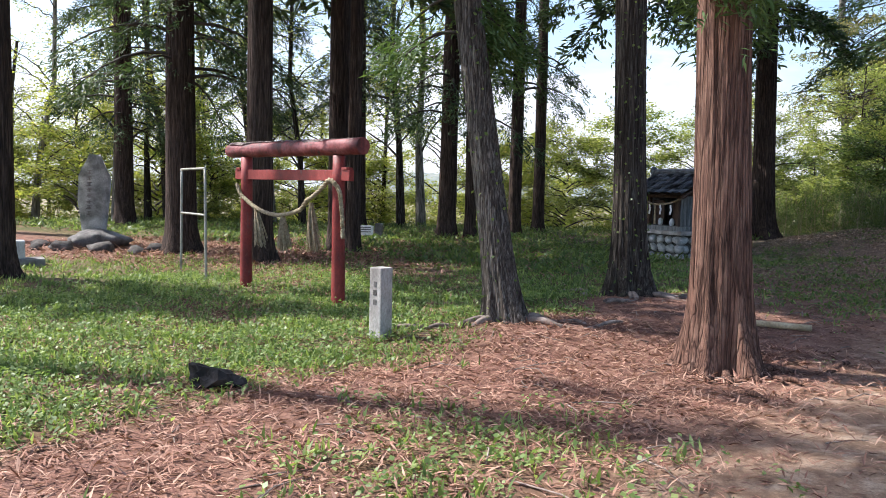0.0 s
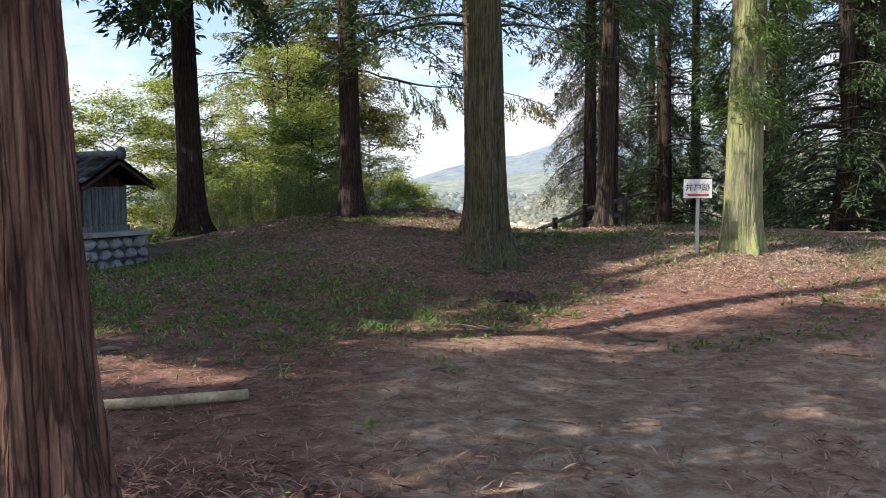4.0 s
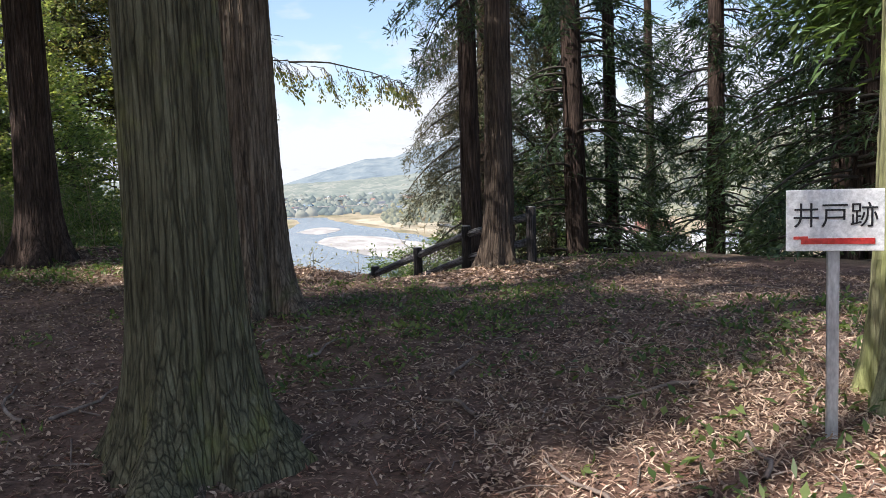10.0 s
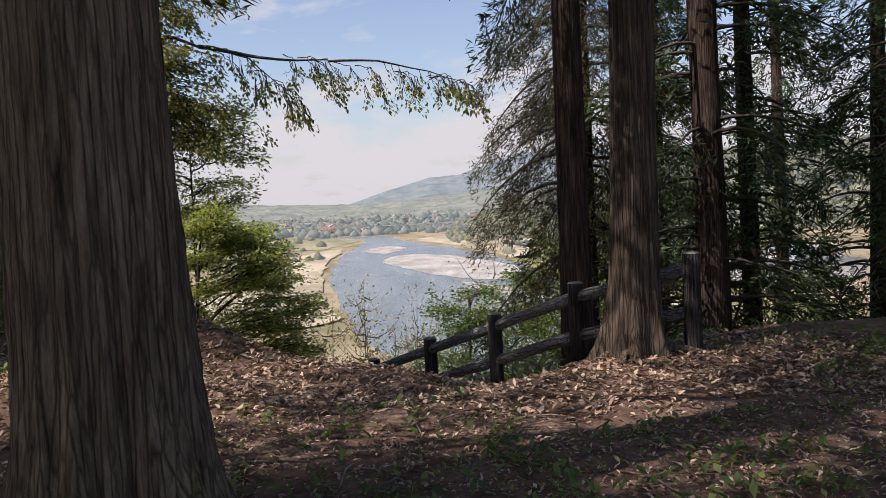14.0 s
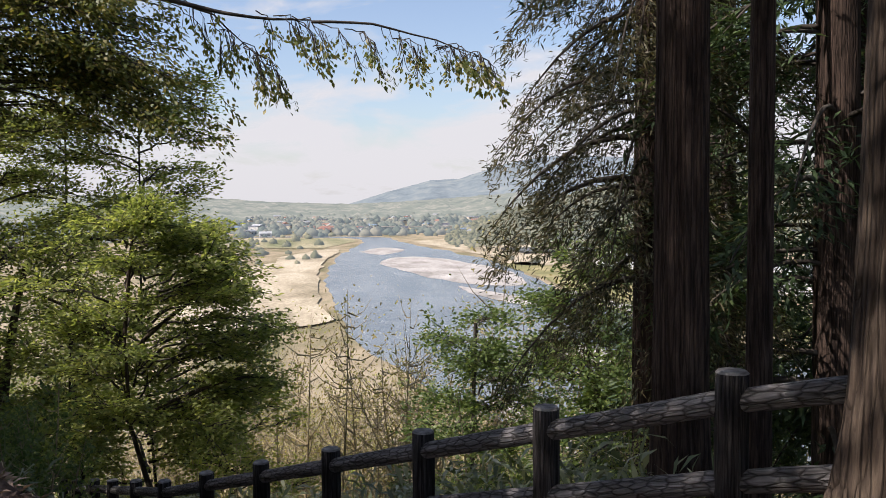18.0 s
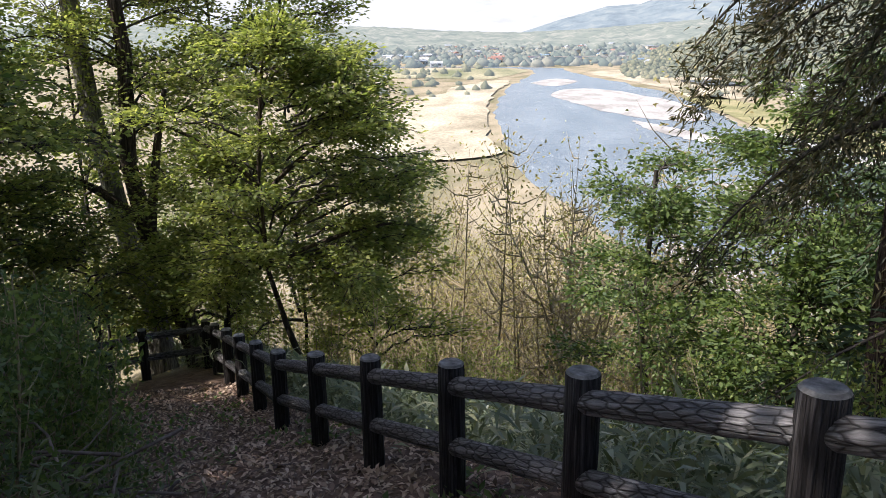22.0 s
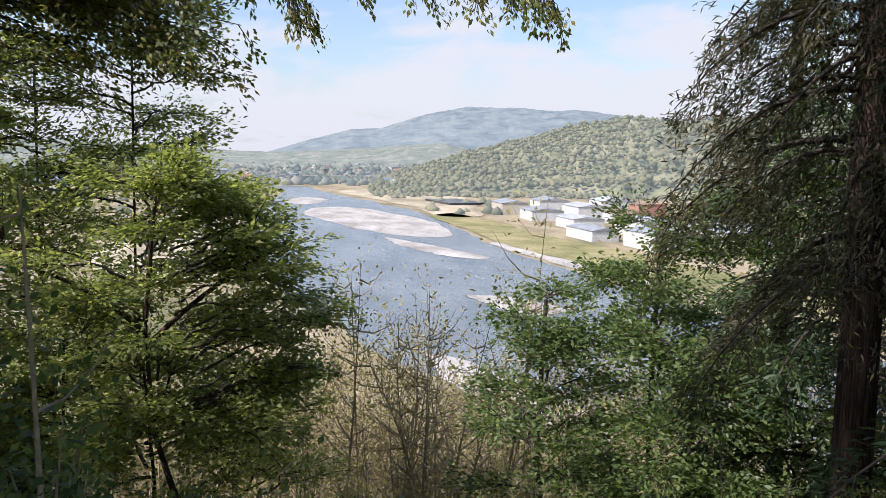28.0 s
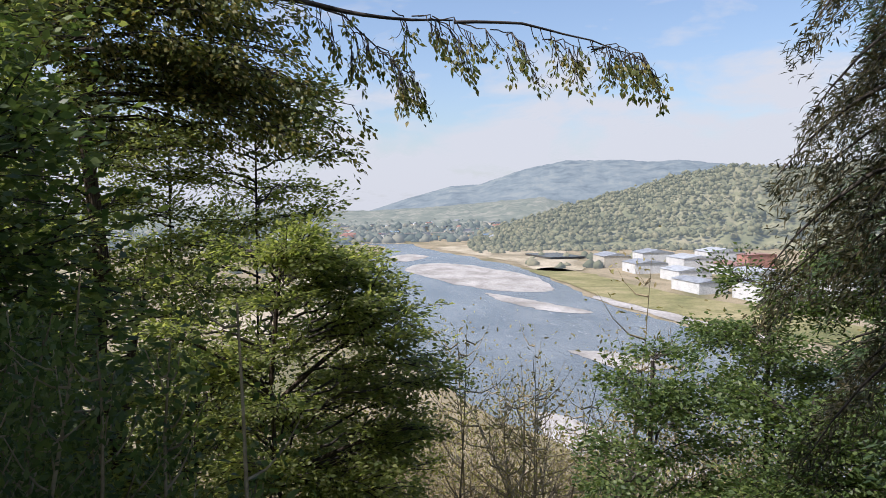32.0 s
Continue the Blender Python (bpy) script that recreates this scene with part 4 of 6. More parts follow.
# Bushes that close the slope below the bank.
LOWB = [broadleaf("slope_bush", radial_limbs(24, (0, 0), 0.3, 3.6, 2.0, 0.3, 0.03, 80 + i), [TWIG, m], 9, 40, 0.105, 0.2, 0.5, 0.8, 80 + i) for i, m in enumerate((LEAF, LEAF_DARK, LEAF_YELLOW))]
_s = np.random.default_rng(17)
for i, (x, y) in enumerate(((-5.6, 38.4), (-7.6, 36.6), (-9.2, 38.6), (-6.6, 41.0), (-9.6, 34.0), (7.6, 36.6), (7.6, 31.6), (-5.4, 28.8), (-0.9, 36.4), (-5.3, 33.5), (-6.5, 31.8))):
    leafy("slope_bush", x, y, None, None, None, "dense green bush on the slope beyond the fence", "bush", "bushes on the slope", meshes=LOWB[1 if i in (5, 6) else 2 if i == 8 else 0],
          m=pose(x, y, on_ground(x, y), 0, 0, _s.uniform(0, 360)) @ Matrix.Scale(_s.uniform(0.8, 1.15), 4))

# Bright thickets and thin trees behind the grove.
THICK = [broadleaf("thicket", radial_limbs(26, (0, 0), 0.5, 4.6, 2.3, 0.25, 0.035, 60 + i), [TWIG, m], 9, 46, 0.12, 0.2, 0.55, 0.9, 60 + i) for i, m in enumerate((LEAF, LEAF_YELLOW))]
THIN = [broadleaf("thin_tree", radial_limbs(22, (0, 0), 2.5, 10.5, 2.6, 0.6, 0.04, 70 + i), [TWIG, m], 8, 15, 0.14, 0.3, 0.5, 1.2, 70 + i) for i, m in enumerate((LEAF_YELLOW, LEAF))]
_s = np.random.default_rng(16)
spots = [(-9.6, 31.6, 0, 0.0), (-10.6, 28.4, 0, 0.2), (-12.8, 26.5, 0, 0.0)]
for i in range(26):
    a = radians(-66 + 46 * (i + _s.uniform(0.2, 0.8)) / 26)
    d = _s.uniform(31, 40)
    spots.append((-0.4 + math.sin(a) * d, -2.9 + math.cos(a) * d, 1 if i % 4 else 0, -0.4 + _s.uniform(-0.5, 0.4)))
for x, y, kind, dz in spots:
    leafy("thicket", x, y, None, None, None, "bright green thicket at the edge of the hilltop", "bush", "thickets at the hill's edge", meshes=THICK[kind],
          m=pose(x, y, on_ground(x, y) + dz, 0, 0, _s.uniform(0, 360)) @ Matrix.Scale(_s.uniform(0.85, 1.2), 4))
for i in range(20):
    a = radians(-68 + 34 * (i + _s.uniform(0.2, 0.8)) / 20)
    d = _s.uniform(29, 42)
    x, y = -0.4 + math.sin(a) * d, -2.9 + math.cos(a) * d
    leafy("thin_tree", x, y, [(0, 0, -0.6), (0.1, 0, 3), (-0.15, 0.1, 6), (0.1, 0, 9), (0, 0, 11)], None, [TWIG, LEAF, BARK_ROUGH if i % 3 else BARK_PALE],
          "slender half-bare tree beyond the cedars", "tree", "thin trees at the hill's edge", meshes=THIN[i % 2], r=0.13,
          m=pose(x, y, on_ground(x, y), _s.uniform(-5, 5), _s.uniform(-5, 5), _s.uniform(0, 360)) @ Matrix.Scale(_s.uniform(0.8, 1.15), 4))


# ---- brush on the slope ----
def scatter(n, xr, yr, keep, seed):
    s = np.random.default_rng(seed)
    x, y = s.uniform(*xr, n * 4), s.uniform(*yr, n * 4)
    ok = s.uniform(0, 1, n * 4) < keep(x, y)
    x, y = x[ok][:n], y[ok][:n]
    return x, y, ground_z(x, y), s


def fence_s(x, y):
    return (x - FA[0]) * FN[0] + (y - FA[1]) * FN[1]


def fence_u(x, y):
    return (x - FA[0]) * FD[0] + (y - FA[1]) * FD[1]


def brush_wood(n, xr, yr, keep, hmin, hmax, seed, name, label, leaf, nleaf, twigs=9):
    x, y, z, s = scatter(n, xr, yr, keep, seed)
    wood, green = Geo(), Geo()
    for px, py, pz in zip(x, y, z):
        h = s.uniform(hmin, hmax)
        top = np.array([px + s.normal(0, 0.12) * h, py + s.normal(0, 0.12) * h, pz + h])
        stem = curve_points((px, py, pz - 0.3), top, s.normal(0, 0.05, 3) * h, 6)
        v, f = tube(stem, np.linspace(0.006 * h + 0.006, 0.004, 6), 3)
        wood.add(v, f)
        for q in range(twigs):
            t = s.uniform(0.22, 0.97)
            p = np.array([np.interp(t, np.linspace(0, 1, 6), stem[:, k]) for k in range(3)])
            e = p + np.array([s.normal(0, 0.2), s.normal(0, 0.2), s.uniform(0.12, 0.34)]) * h * (1.2 - t)
            v, f = tube(curve_points(p, e, (0, 0, -0.03 * h), 4), np.linspace(0.003 * h + 0.002, 0.002, 4), 3)
            wood.add(v, f)
            c = p + (e - p) * s.uniform(0.2, 1.05, (nleaf, 1)) + s.normal(0, 0.05 * h, (nleaf, 3))
            v, f = leaves(c, s.normal(0, 1, (nleaf, 3)), s.normal(0, 1, (nleaf, 3)), (0.03 + 0.011 * h) * s.uniform(0.5, 1.4, nleaf), 0.016 + 0.005 * h, 0.1)
            green.add(v, f)
    t = thing(name, pose(0, 0, 0), label, "brush", kind="stuff")
    put("stems", wood.mesh("stems", TWIG_PALE), t)
    put("buds", green.mesh("buds", leaf), t)
    return t


def open_slope(x, y):
    s = fence_s(x, y)
    return sm(6.5, 10, s) * np.where(np.abs(np.arctan2(x - 1.0, y - 20)) < 0.62, 1.0, 0.15)


brush_wood(1150, (-9, 30), (37, 70), open_slope, 5.5, 9.5, 31, "bare_saplings", "pale half-bare saplings and brush covering the river slope", BUDS, 9, 22)
brush_wood(600, (-12, 50), (68, 118), lambda x, y: 0.9 + 0 * x, 4.0, 7.5, 32, "riverside_brush", "pale bare brush on the flat beside the river", DRY, 6)
brush_wood(150, (-6, 8), (25, 38), lambda x, y: sm(0.6, 2.5, fence_s(x, y)) * sm(9, 5, fence_s(x, y)), 0.7, 1.9, 33, "undergrowth", "low leafy undergrowth below the fence", LEAF, 26)
brush_wood(150, (-4, 1.5), (22.8, 29), lambda x, y: sm(-1.5, -1.9, fence_s(x, y)) * sm(-4.2, -3.4, fence_s(x, y)) * sm(0.8, 1.8, fence_u(x, y)), 0.7, 1.5, 35, "bank_undergrowth", "dark leafy undergrowth along the bank's edge", LEAF_DARK, 34, 12)
brush_wood(280, (-9, 0.5), (23.2, 34), lambda x, y: sm(-2.0, -3.0, fence_s(x, y)) * sm(-9, -7, fence_s(x, y)), 0.6, 1.7, 34, "bank_shrubs", "low shrubs on the bank above the path", LEAF_DARK, 30, 13)


# ---- far valley ----
def sheet(name, outline, z, mat, label, category, kind="structure", lift=0.0):
    """A flat patch; with lift its middle rises to a low hump."""
    bm = bmesh.new()
    vs = [bm.verts.new((x, y, z)) for x, y in outline]
    f = bm.faces.new(vs)
    f.normal_update()
    if f.normal.z < 0:
        f.normal_flip()
    if lift:
        bmesh.ops.inset_region(bm, faces=[f], thickness=2.0, depth=lift)
    bmesh.ops.triangulate(bm, faces=bm.faces[:])
    return tagged(part(name, bm, mat), label, category, kind=kind)


def smooth_line(points, n):
    p = np.asarray(points, float)
    t = np.linspace(0, len(p) - 1, n)
    i = np.clip(t.astype(int), 0, len(p) - 2)
    k = (t - i)[:, None]
    p0, p1, p2, p3 = p[np.maximum(i - 1, 0)], p[i], p[i + 1], p[np.minimum(i + 2, len(p) - 1)]
    q = 0.5 * (2 * p1 + (p2 - p0) * k + (2 * p0 - 5 * p1 + 4 * p2 - p3) * k**2 + (3 * p1 - p0 - 3 * p2 + p3) * k**3)
    return q + rng.normal(0, 0.012, q.shape) * np.linalg.norm(p2 - p1, axis=1, keepdims=True)


def water_material():
    m, nt, b = base_mat("river_water", 0.24, 0, 0.45)
    n = noise_tex(nt, mapped(nt, (0.55, 0.14, 1)), 1.6, 5, 0.6, 0.5)
    col = ramp(nt, noise_tex(nt, mapped(nt, (0.03, 0.012, 1)), 2, 4), ((0.35, (0.11, 0.13, 0.14)), (0.65, (0.18, 0.2, 0.205))))
    foam = ramp(nt, noise_tex(nt, mapped(nt, (0.5, 0.10, 1)), 1.3, 7, 0.8, 0.3), ((0.58, (0, 0, 0)), (0.68, (1, 1, 1))))
    calm = ramp(nt, noise_tex(nt, mapped(nt, (0.02, 0.006, 1)), 1.5, 3), ((0.42, (0, 0, 0)), (0.58, (0.8, 0.8, 0.8))))
    col = mix(nt, mix(nt, 1.0, foam, calm, "MULTIPLY"), col, (0.6, 0.63, 0.63))
    nt.links.new(col, b.inputs["Base Color"])
    bump(nt, b, n, 0.6, 0.6)
    return m


WATER = water_material()
GRAVEL = surface("pale_river_gravel", (0.27, 0.25, 0.22), (0.4, 0.375, 0.34), (0.52, 0.49, 0.45), 0.09, 1.2, 0.95, (1, 0.4, 1))
BANK = surface("dry_reed_bank", (0.27, 0.23, 0.15), (0.45, 0.385, 0.27), (0.57, 0.5, 0.37), 0.05, 0.8, 0.95, (1, 0.35, 1))
FIELD = surface("river_terrace_fields", (0.17, 0.18, 0.09), (0.33, 0.3, 0.18), (0.46, 0.4, 0.28), 0.012, 0.25, 0.95, (1.6, 0.3, 1))
LEVEE = surface("grassy_levee", (0.15, 0.155, 0.06), (0.25, 0.23, 0.10), (0.38, 0.32, 0.17), 0.05, 0.9, 0.95)
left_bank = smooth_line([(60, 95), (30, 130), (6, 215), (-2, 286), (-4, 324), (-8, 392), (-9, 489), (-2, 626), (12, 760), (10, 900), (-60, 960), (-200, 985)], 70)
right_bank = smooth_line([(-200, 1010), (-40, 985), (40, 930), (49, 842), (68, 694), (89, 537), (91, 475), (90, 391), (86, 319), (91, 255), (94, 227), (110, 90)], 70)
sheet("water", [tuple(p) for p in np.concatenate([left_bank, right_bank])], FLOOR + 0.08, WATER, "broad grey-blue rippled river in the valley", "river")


def bar(points, z, mat, label, lift=0.25, n=44):
    p = smooth_line(list(points) + [points[0]], n)[:-1]
    return sheet("gravel_bar", [tuple(q) for q in p], z, mat, label, "gravel bar", "structure", lift)


bar([(20, 510), (33, 442), (53, 374), (79, 367), (84, 456), (55, 562), (30, 560)], FLOOR + 0.15, GRAVEL, "pale gravel island in the river")
bar([(49, 363), (62, 330), (74, 288), (62, 293), (50, 330)], FLOOR + 0.15, GRAVEL, "narrow gravel bar beside the current")
bar([(48, 216), (59, 211), (66, 192), (54, 190)], FLOOR + 0.15, GRAVEL, "low sandy bar near the shore")
bar([(26, 158), (32, 153), (38, 136), (47, 114), (62, 98), (42, 102), (28, 132)], FLOOR + 0.2, GRAVEL, "stony near shore below the brush")
bar([(10, 640), (30, 700), (46, 660), (26, 600)], FLOOR + 0.15, GRAVEL, "pale gravel bar in the upper river")
bar([(86, 330), (93, 262), (97, 228), (104, 225), (100, 270), (92, 335)], FLOOR + 0.18, GRAVEL, "gravel strip along the far shore")
bar([(-14, 500), (-12, 390), (-8, 300), (-4, 260), (-40, 250), (-60, 330), (-55, 480), (-30, 640), (-6, 680), (-8, 600)], FLOOR + 0.6, BANK, "dry tan reed bank beside the river", 0.6, 60)
bar([(60, 800), (78, 700), (96, 560), (98, 480), (130, 500), (170, 760), (140, 900)], FLOOR + 0.3, BANK, "tan brush flat beside the upper river", 0.6)
bar([(-20, 700), (10, 860), (-40, 930), (-180, 920), (-160, 760)], FLOOR + 0.3, FIELD, "green and tan fields across the river bend", 0.3)
bar([(90, 480), (92, 392), (92, 330), (100, 270), (108, 225), (130, 120), (150, 120), (132, 280), (122, 340), (118, 430), (112, 500)], FLOOR + 0.3, LEVEE, "grassy levee along the far shore", 2.2, 60)


# ---- hills and mountain ----
def ridge(name, radius, depth, az0, az1, profile, mat, label, n=160, rows=12, rough=0.04, seed=0.0):
    """A range of hills seen as a band from az0 to az1 degrees; profile gives the crest's rise in degrees."""
    az = np.linspace(az0, az1, n)
    k = np.linspace(0, 1, rows)
    el = np.interp(az, *zip(*profile))
    crest = 1.6 + np.tan(np.radians(el)) * (radius + depth)
    r = radius + depth * k[None] * (1 + 0 * az[:, None])
    h = FLOOR + (crest[:, None] - FLOOR) * np.sin(k * np.pi / 2)[None] ** 0.9
    a = np.radians(az)[:, None]
    x, y = np.sin(a) * r, 20 + np.cos(a) * r
    h = h + rough * (crest[:, None] - FLOOR) * (waves(az[:, None] * 3 + 9 * k[None], r / depth * 4, 1.5, seed) + 0.6 * waves(az[:, None] * 9, r / depth * 9, 1.2, seed + 3)) * np.sin(k * np.pi)[None] ** 0.5
    i = np.arange(n * rows).reshape(n, rows)
    f = np.stack([i[:-1, :-1], i[1:, :-1], i[1:, 1:], i[:-1, 1:]], -1).reshape(-1, 4)
    ob = put(name, mesh_np(name, np.stack([x, y, h], -1).reshape(-1, 3), f, mat, None, True))
    return tagged(ob, label, "hill", kind="structure"), x, y, h


def distant(name, a, b_, c, scale, glow, haze_col):
    """Far woods and fields; the surface itself glows faintly in place of haze."""
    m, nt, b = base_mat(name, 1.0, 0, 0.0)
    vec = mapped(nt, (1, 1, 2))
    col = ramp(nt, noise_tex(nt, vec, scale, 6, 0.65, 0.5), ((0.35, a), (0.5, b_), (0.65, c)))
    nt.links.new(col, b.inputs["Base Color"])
    b.inputs["Emission Color"].default_value = (*haze_col, 1)
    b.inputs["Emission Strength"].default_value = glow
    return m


# MOUNT's blue-grey colour and all three emissions stand in for distance haze.
MOUNT = distant("hazed_mountain_woods", (0.045, 0.06, 0.06), (0.10, 0.12, 0.115), (0.16, 0.17, 0.145), 0.012, 0.24, (0.58, 0.70, 0.9))
HILL = distant("hazed_near_woods", (0.10, 0.105, 0.055), (0.17, 0.165, 0.085), (0.26, 0.23, 0.14), 0.02, 0.14, (0.6, 0.75, 0.9))
FARHILL = distant("hazed_far_woods", (0.07, 0.085, 0.062), (0.13, 0.138, 0.098), (0.23, 0.215, 0.165), 0.02, 0.2, (0.6, 0.72, 0.85))
ridge("mountain", 3000, 900, -4, 40, [(-4, -0.3), (-1, 0.0), (0.0, 0.18), (2.7, 1.0), (5.9, 1.82), (7.9, 1.9), (11.1, 2.9), (14, 3.42), (15.8, 3.35), (17.7, 3.35), (19.6, 3.15), (21.8, 3.2), (24.3, 2.85), (27.5, 2.6), (30, 2.6), (40, 2.4)], MOUNT, "wooded mountain painted in blue-grey haze beyond the valley", 220, 12, 0.018, 1)
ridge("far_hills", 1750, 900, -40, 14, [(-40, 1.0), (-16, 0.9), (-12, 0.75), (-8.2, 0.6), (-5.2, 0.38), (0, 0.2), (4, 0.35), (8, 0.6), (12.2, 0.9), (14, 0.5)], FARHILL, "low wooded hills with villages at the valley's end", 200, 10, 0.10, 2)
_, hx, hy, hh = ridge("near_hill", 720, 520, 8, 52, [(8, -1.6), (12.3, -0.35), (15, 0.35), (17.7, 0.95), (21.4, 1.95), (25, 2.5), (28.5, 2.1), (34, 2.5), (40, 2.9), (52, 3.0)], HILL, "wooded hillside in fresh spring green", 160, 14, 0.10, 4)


def clump(n_up=4, n_round=7, seed=0):
    """A small uneven crown for woods far off."""
    s = np.random.default_rng(seed)
    v = []
    for i in range(n_up):
        t = i / (n_up - 1)
        r = (0.75, 1.05, 0.8, 0.18)[i] if n_up == 4 else math.sin(math.pi * (0.15 + 0.8 * t))
        for j in range(n_round):
            a = 6.283 * j / n_round + 0.4 * i
            k = r * s.uniform(0.7, 1.25)
            v.append((k * math.cos(a), k * math.sin(a), -0.2 + 1.35 * t + s.uniform(-0.15, 0.15)))
    f = [(i * n_round + j, i * n_round + (j + 1) % n_round, (i + 1) * n_round + (j + 1) % n_round, (i + 1) * n_round + j) for i in range(n_up - 1) for j in range(n_round)]
    return np.array(v), np.array(f)


CLUMPS = [clump(4, 7, i) for i in range(6)]


def woods(name, x, y, z, size, mat, label, seed):
    s = np.random.default_rng(seed)
    g = Geo()
    for i in range(len(x)):
        v, f = CLUMPS[i % 6]
        a = s.uniform(0, 6.28)
        k = size * s.uniform(0.6, 1.5)
        rot = np.array([[np.cos(a), -np.sin(a), 0], [np.sin(a), np.cos(a), 0], [0, 0, s.uniform(0.7, 1.3)]])
        g.add((v @ rot.T) * k + (x[i], y[i], z[i]), f)
    ob = put(name, g.mesh(name, mat))
    return tagged(ob, label, "woods", kind="stuff")


WOODS = leaf_mat("far_hazed_crowns", (0.115, 0.12, 0.066), (0.175, 0.17, 0.095), (0.25, 0.225, 0.14), 0.3, 0.9)
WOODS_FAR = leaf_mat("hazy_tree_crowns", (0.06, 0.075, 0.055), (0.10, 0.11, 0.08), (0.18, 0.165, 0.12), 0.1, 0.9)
# Bluish emission on these crowns paints in the haze of distance.
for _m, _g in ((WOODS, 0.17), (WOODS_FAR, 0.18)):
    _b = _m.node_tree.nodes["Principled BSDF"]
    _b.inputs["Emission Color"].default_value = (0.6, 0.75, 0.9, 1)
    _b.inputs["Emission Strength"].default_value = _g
_s = np.random.default_rng(44)
pick = _s.integers(0, hx.size, 16000)
keep = _s.uniform(0, 1, 16000) < 0.82
fx, fy, fz = hx.ravel()[pick][keep], hy.ravel()[pick][keep], hh.ravel()[pick][keep]
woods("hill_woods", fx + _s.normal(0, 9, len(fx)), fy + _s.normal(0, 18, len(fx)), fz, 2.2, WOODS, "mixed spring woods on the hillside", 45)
a, d = np.radians(_s.uniform(-22, 15, 1500)), _s.uniform(950, 2100, 1500)
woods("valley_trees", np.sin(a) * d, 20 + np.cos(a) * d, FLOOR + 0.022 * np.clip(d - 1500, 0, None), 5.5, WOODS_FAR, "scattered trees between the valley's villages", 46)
a, d = np.radians(_s.uniform(-14, 22, 240)), _s.uniform(480, 1000, 240)
ok = ~((np.sin(a) * d > -20) & (np.sin(a) * d < 100) & (d < 960))
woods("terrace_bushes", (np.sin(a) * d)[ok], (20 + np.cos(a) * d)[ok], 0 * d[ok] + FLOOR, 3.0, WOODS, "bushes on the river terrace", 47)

# ---- houses ----
ROOFS = [surface("roof_" + n, tuple(c * 0.7 for c in col), col, tuple(min(1, c * 1.25) for c in col), 0.3, 2, 0.6) for n, col in
         (("grey", (0.30, 0.32, 0.34)), ("dark", (0.12, 0.13, 0.15)), ("rust", (0.33, 0.19, 0.15)), ("pale", (0.42, 0.44, 0.45)), ("blue", (0.2, 0.28, 0.36)))]
WALLS = [surface("house_wall_" + n, tuple(c * 0.85 for c in col), col, tuple(min(1, c * 1.06) for c in col), 0.2, 2, 0.8) for n, col in
         (("white", (0.6, 0.6, 0.58)), ("cream", (0.5, 0.46, 0.38)), ("red", (0.42, 0.22, 0.17)))]
GLASS_DARK = surface("dark_window", (0.02, 0.025, 0.03), (0.035, 0.04, 0.05), (0.06, 0.07, 0.08), 0.5, 3, 0.2)


def house(x, y, z, sx, sy, h, rise, turn, wall, roof, windows, label, name="house", category="house", group="houses of the valley", doors=0):
    t = thing(name, pose(x, y, z, 0, 0, turn), label, category, group)
    part("wall", box(sx, sy, h), WALLS[wall], t)
    bm = bmesh.new()
    o = 0.4
    p = [(-sx / 2 - o, -sy / 2 - o, h), (sx / 2 + o, -sy / 2 - o, h), (sx / 2 + o, sy / 2 + o, h), (-sx / 2 - o, sy / 2 + o, h), (-sx / 2 - o, 0, h + rise), (sx / 2 + o, 0, h + rise)]
    vs = [bm.verts.new(q) for q in p]
    for f in ((0, 1, 5, 4), (2, 3, 4, 5), (0, 4, 3), (1, 2, 5), (3, 2, 1, 0)):
        bm.faces.new([vs[i] for i in f])
    part("roof", bm, ROOFS[roof], t)
    for side in ((-1,) if windows else ()):
        for i in range(windows):
            wx = -sx / 2 + sx * (i + 0.5) / windows
            part("window", box(sx / windows * 0.45, 0.12, h * 0.25, (wx, side * (sy / 2 + 0.03), h * 0.45)), GLASS_DARK, t)
    for i in range(doors):
        part("door", box(sx * 0.2, 0.14, h * 0.72, (sx * (0.22 + 0.3 * i) - sx * 0.1, -(sy / 2 + 0.04), 0)), GLASS_DARK, t)
    return t


works = [(148, 306, 46, 18, 6.5, 1.5, 100, 0, 0, 5, 1), (136, 346, 44, 12, 4.6, 1.2, 100, 0, 0, 9, 0), (170, 360, 40, 22, 6.5, 1.5, 100, 0, 3, 6, 0), (152, 400, 40, 16, 5, 1.4, 98, 0, 3, 7, 0),
         (186, 418, 46, 16, 5.5, 1.6, 98, 0, 2, 4, 0), (208, 440, 22, 16, 9, 0.6, 98, 2, 2, 0, 0), (150, 452, 40, 18, 5.5, 1.5, 96, 0, 0, 6, 0), (184, 470, 48, 20, 6.5, 1.6, 96, 0, 3, 7, 0),
         (146, 500, 44, 16, 7, 1.8, 96, 1, 0, 6, 0), (180, 522, 40, 20, 7, 2, 94, 0, 0, 5, 0), (214, 500, 42, 22, 8, 2, 94, 0, 3, 5, 0), (200, 350, 40, 20, 7, 1.6, 100, 0, 0, 5, 1), (178, 300, 36, 20, 7, 1.6, 100, 0, 0, 4, 1)]
for x, y, sx, sy, h, rise, turn, w, r, n, dr in works:
    house(x, y, FLOOR, sx * 0.62, sy, h, rise, turn - 8, w, r, n, "long pale factory hall beside the levee", "factory_hall", "factory", "factory halls by the river", dr)
_s = np.random.default_rng(48)
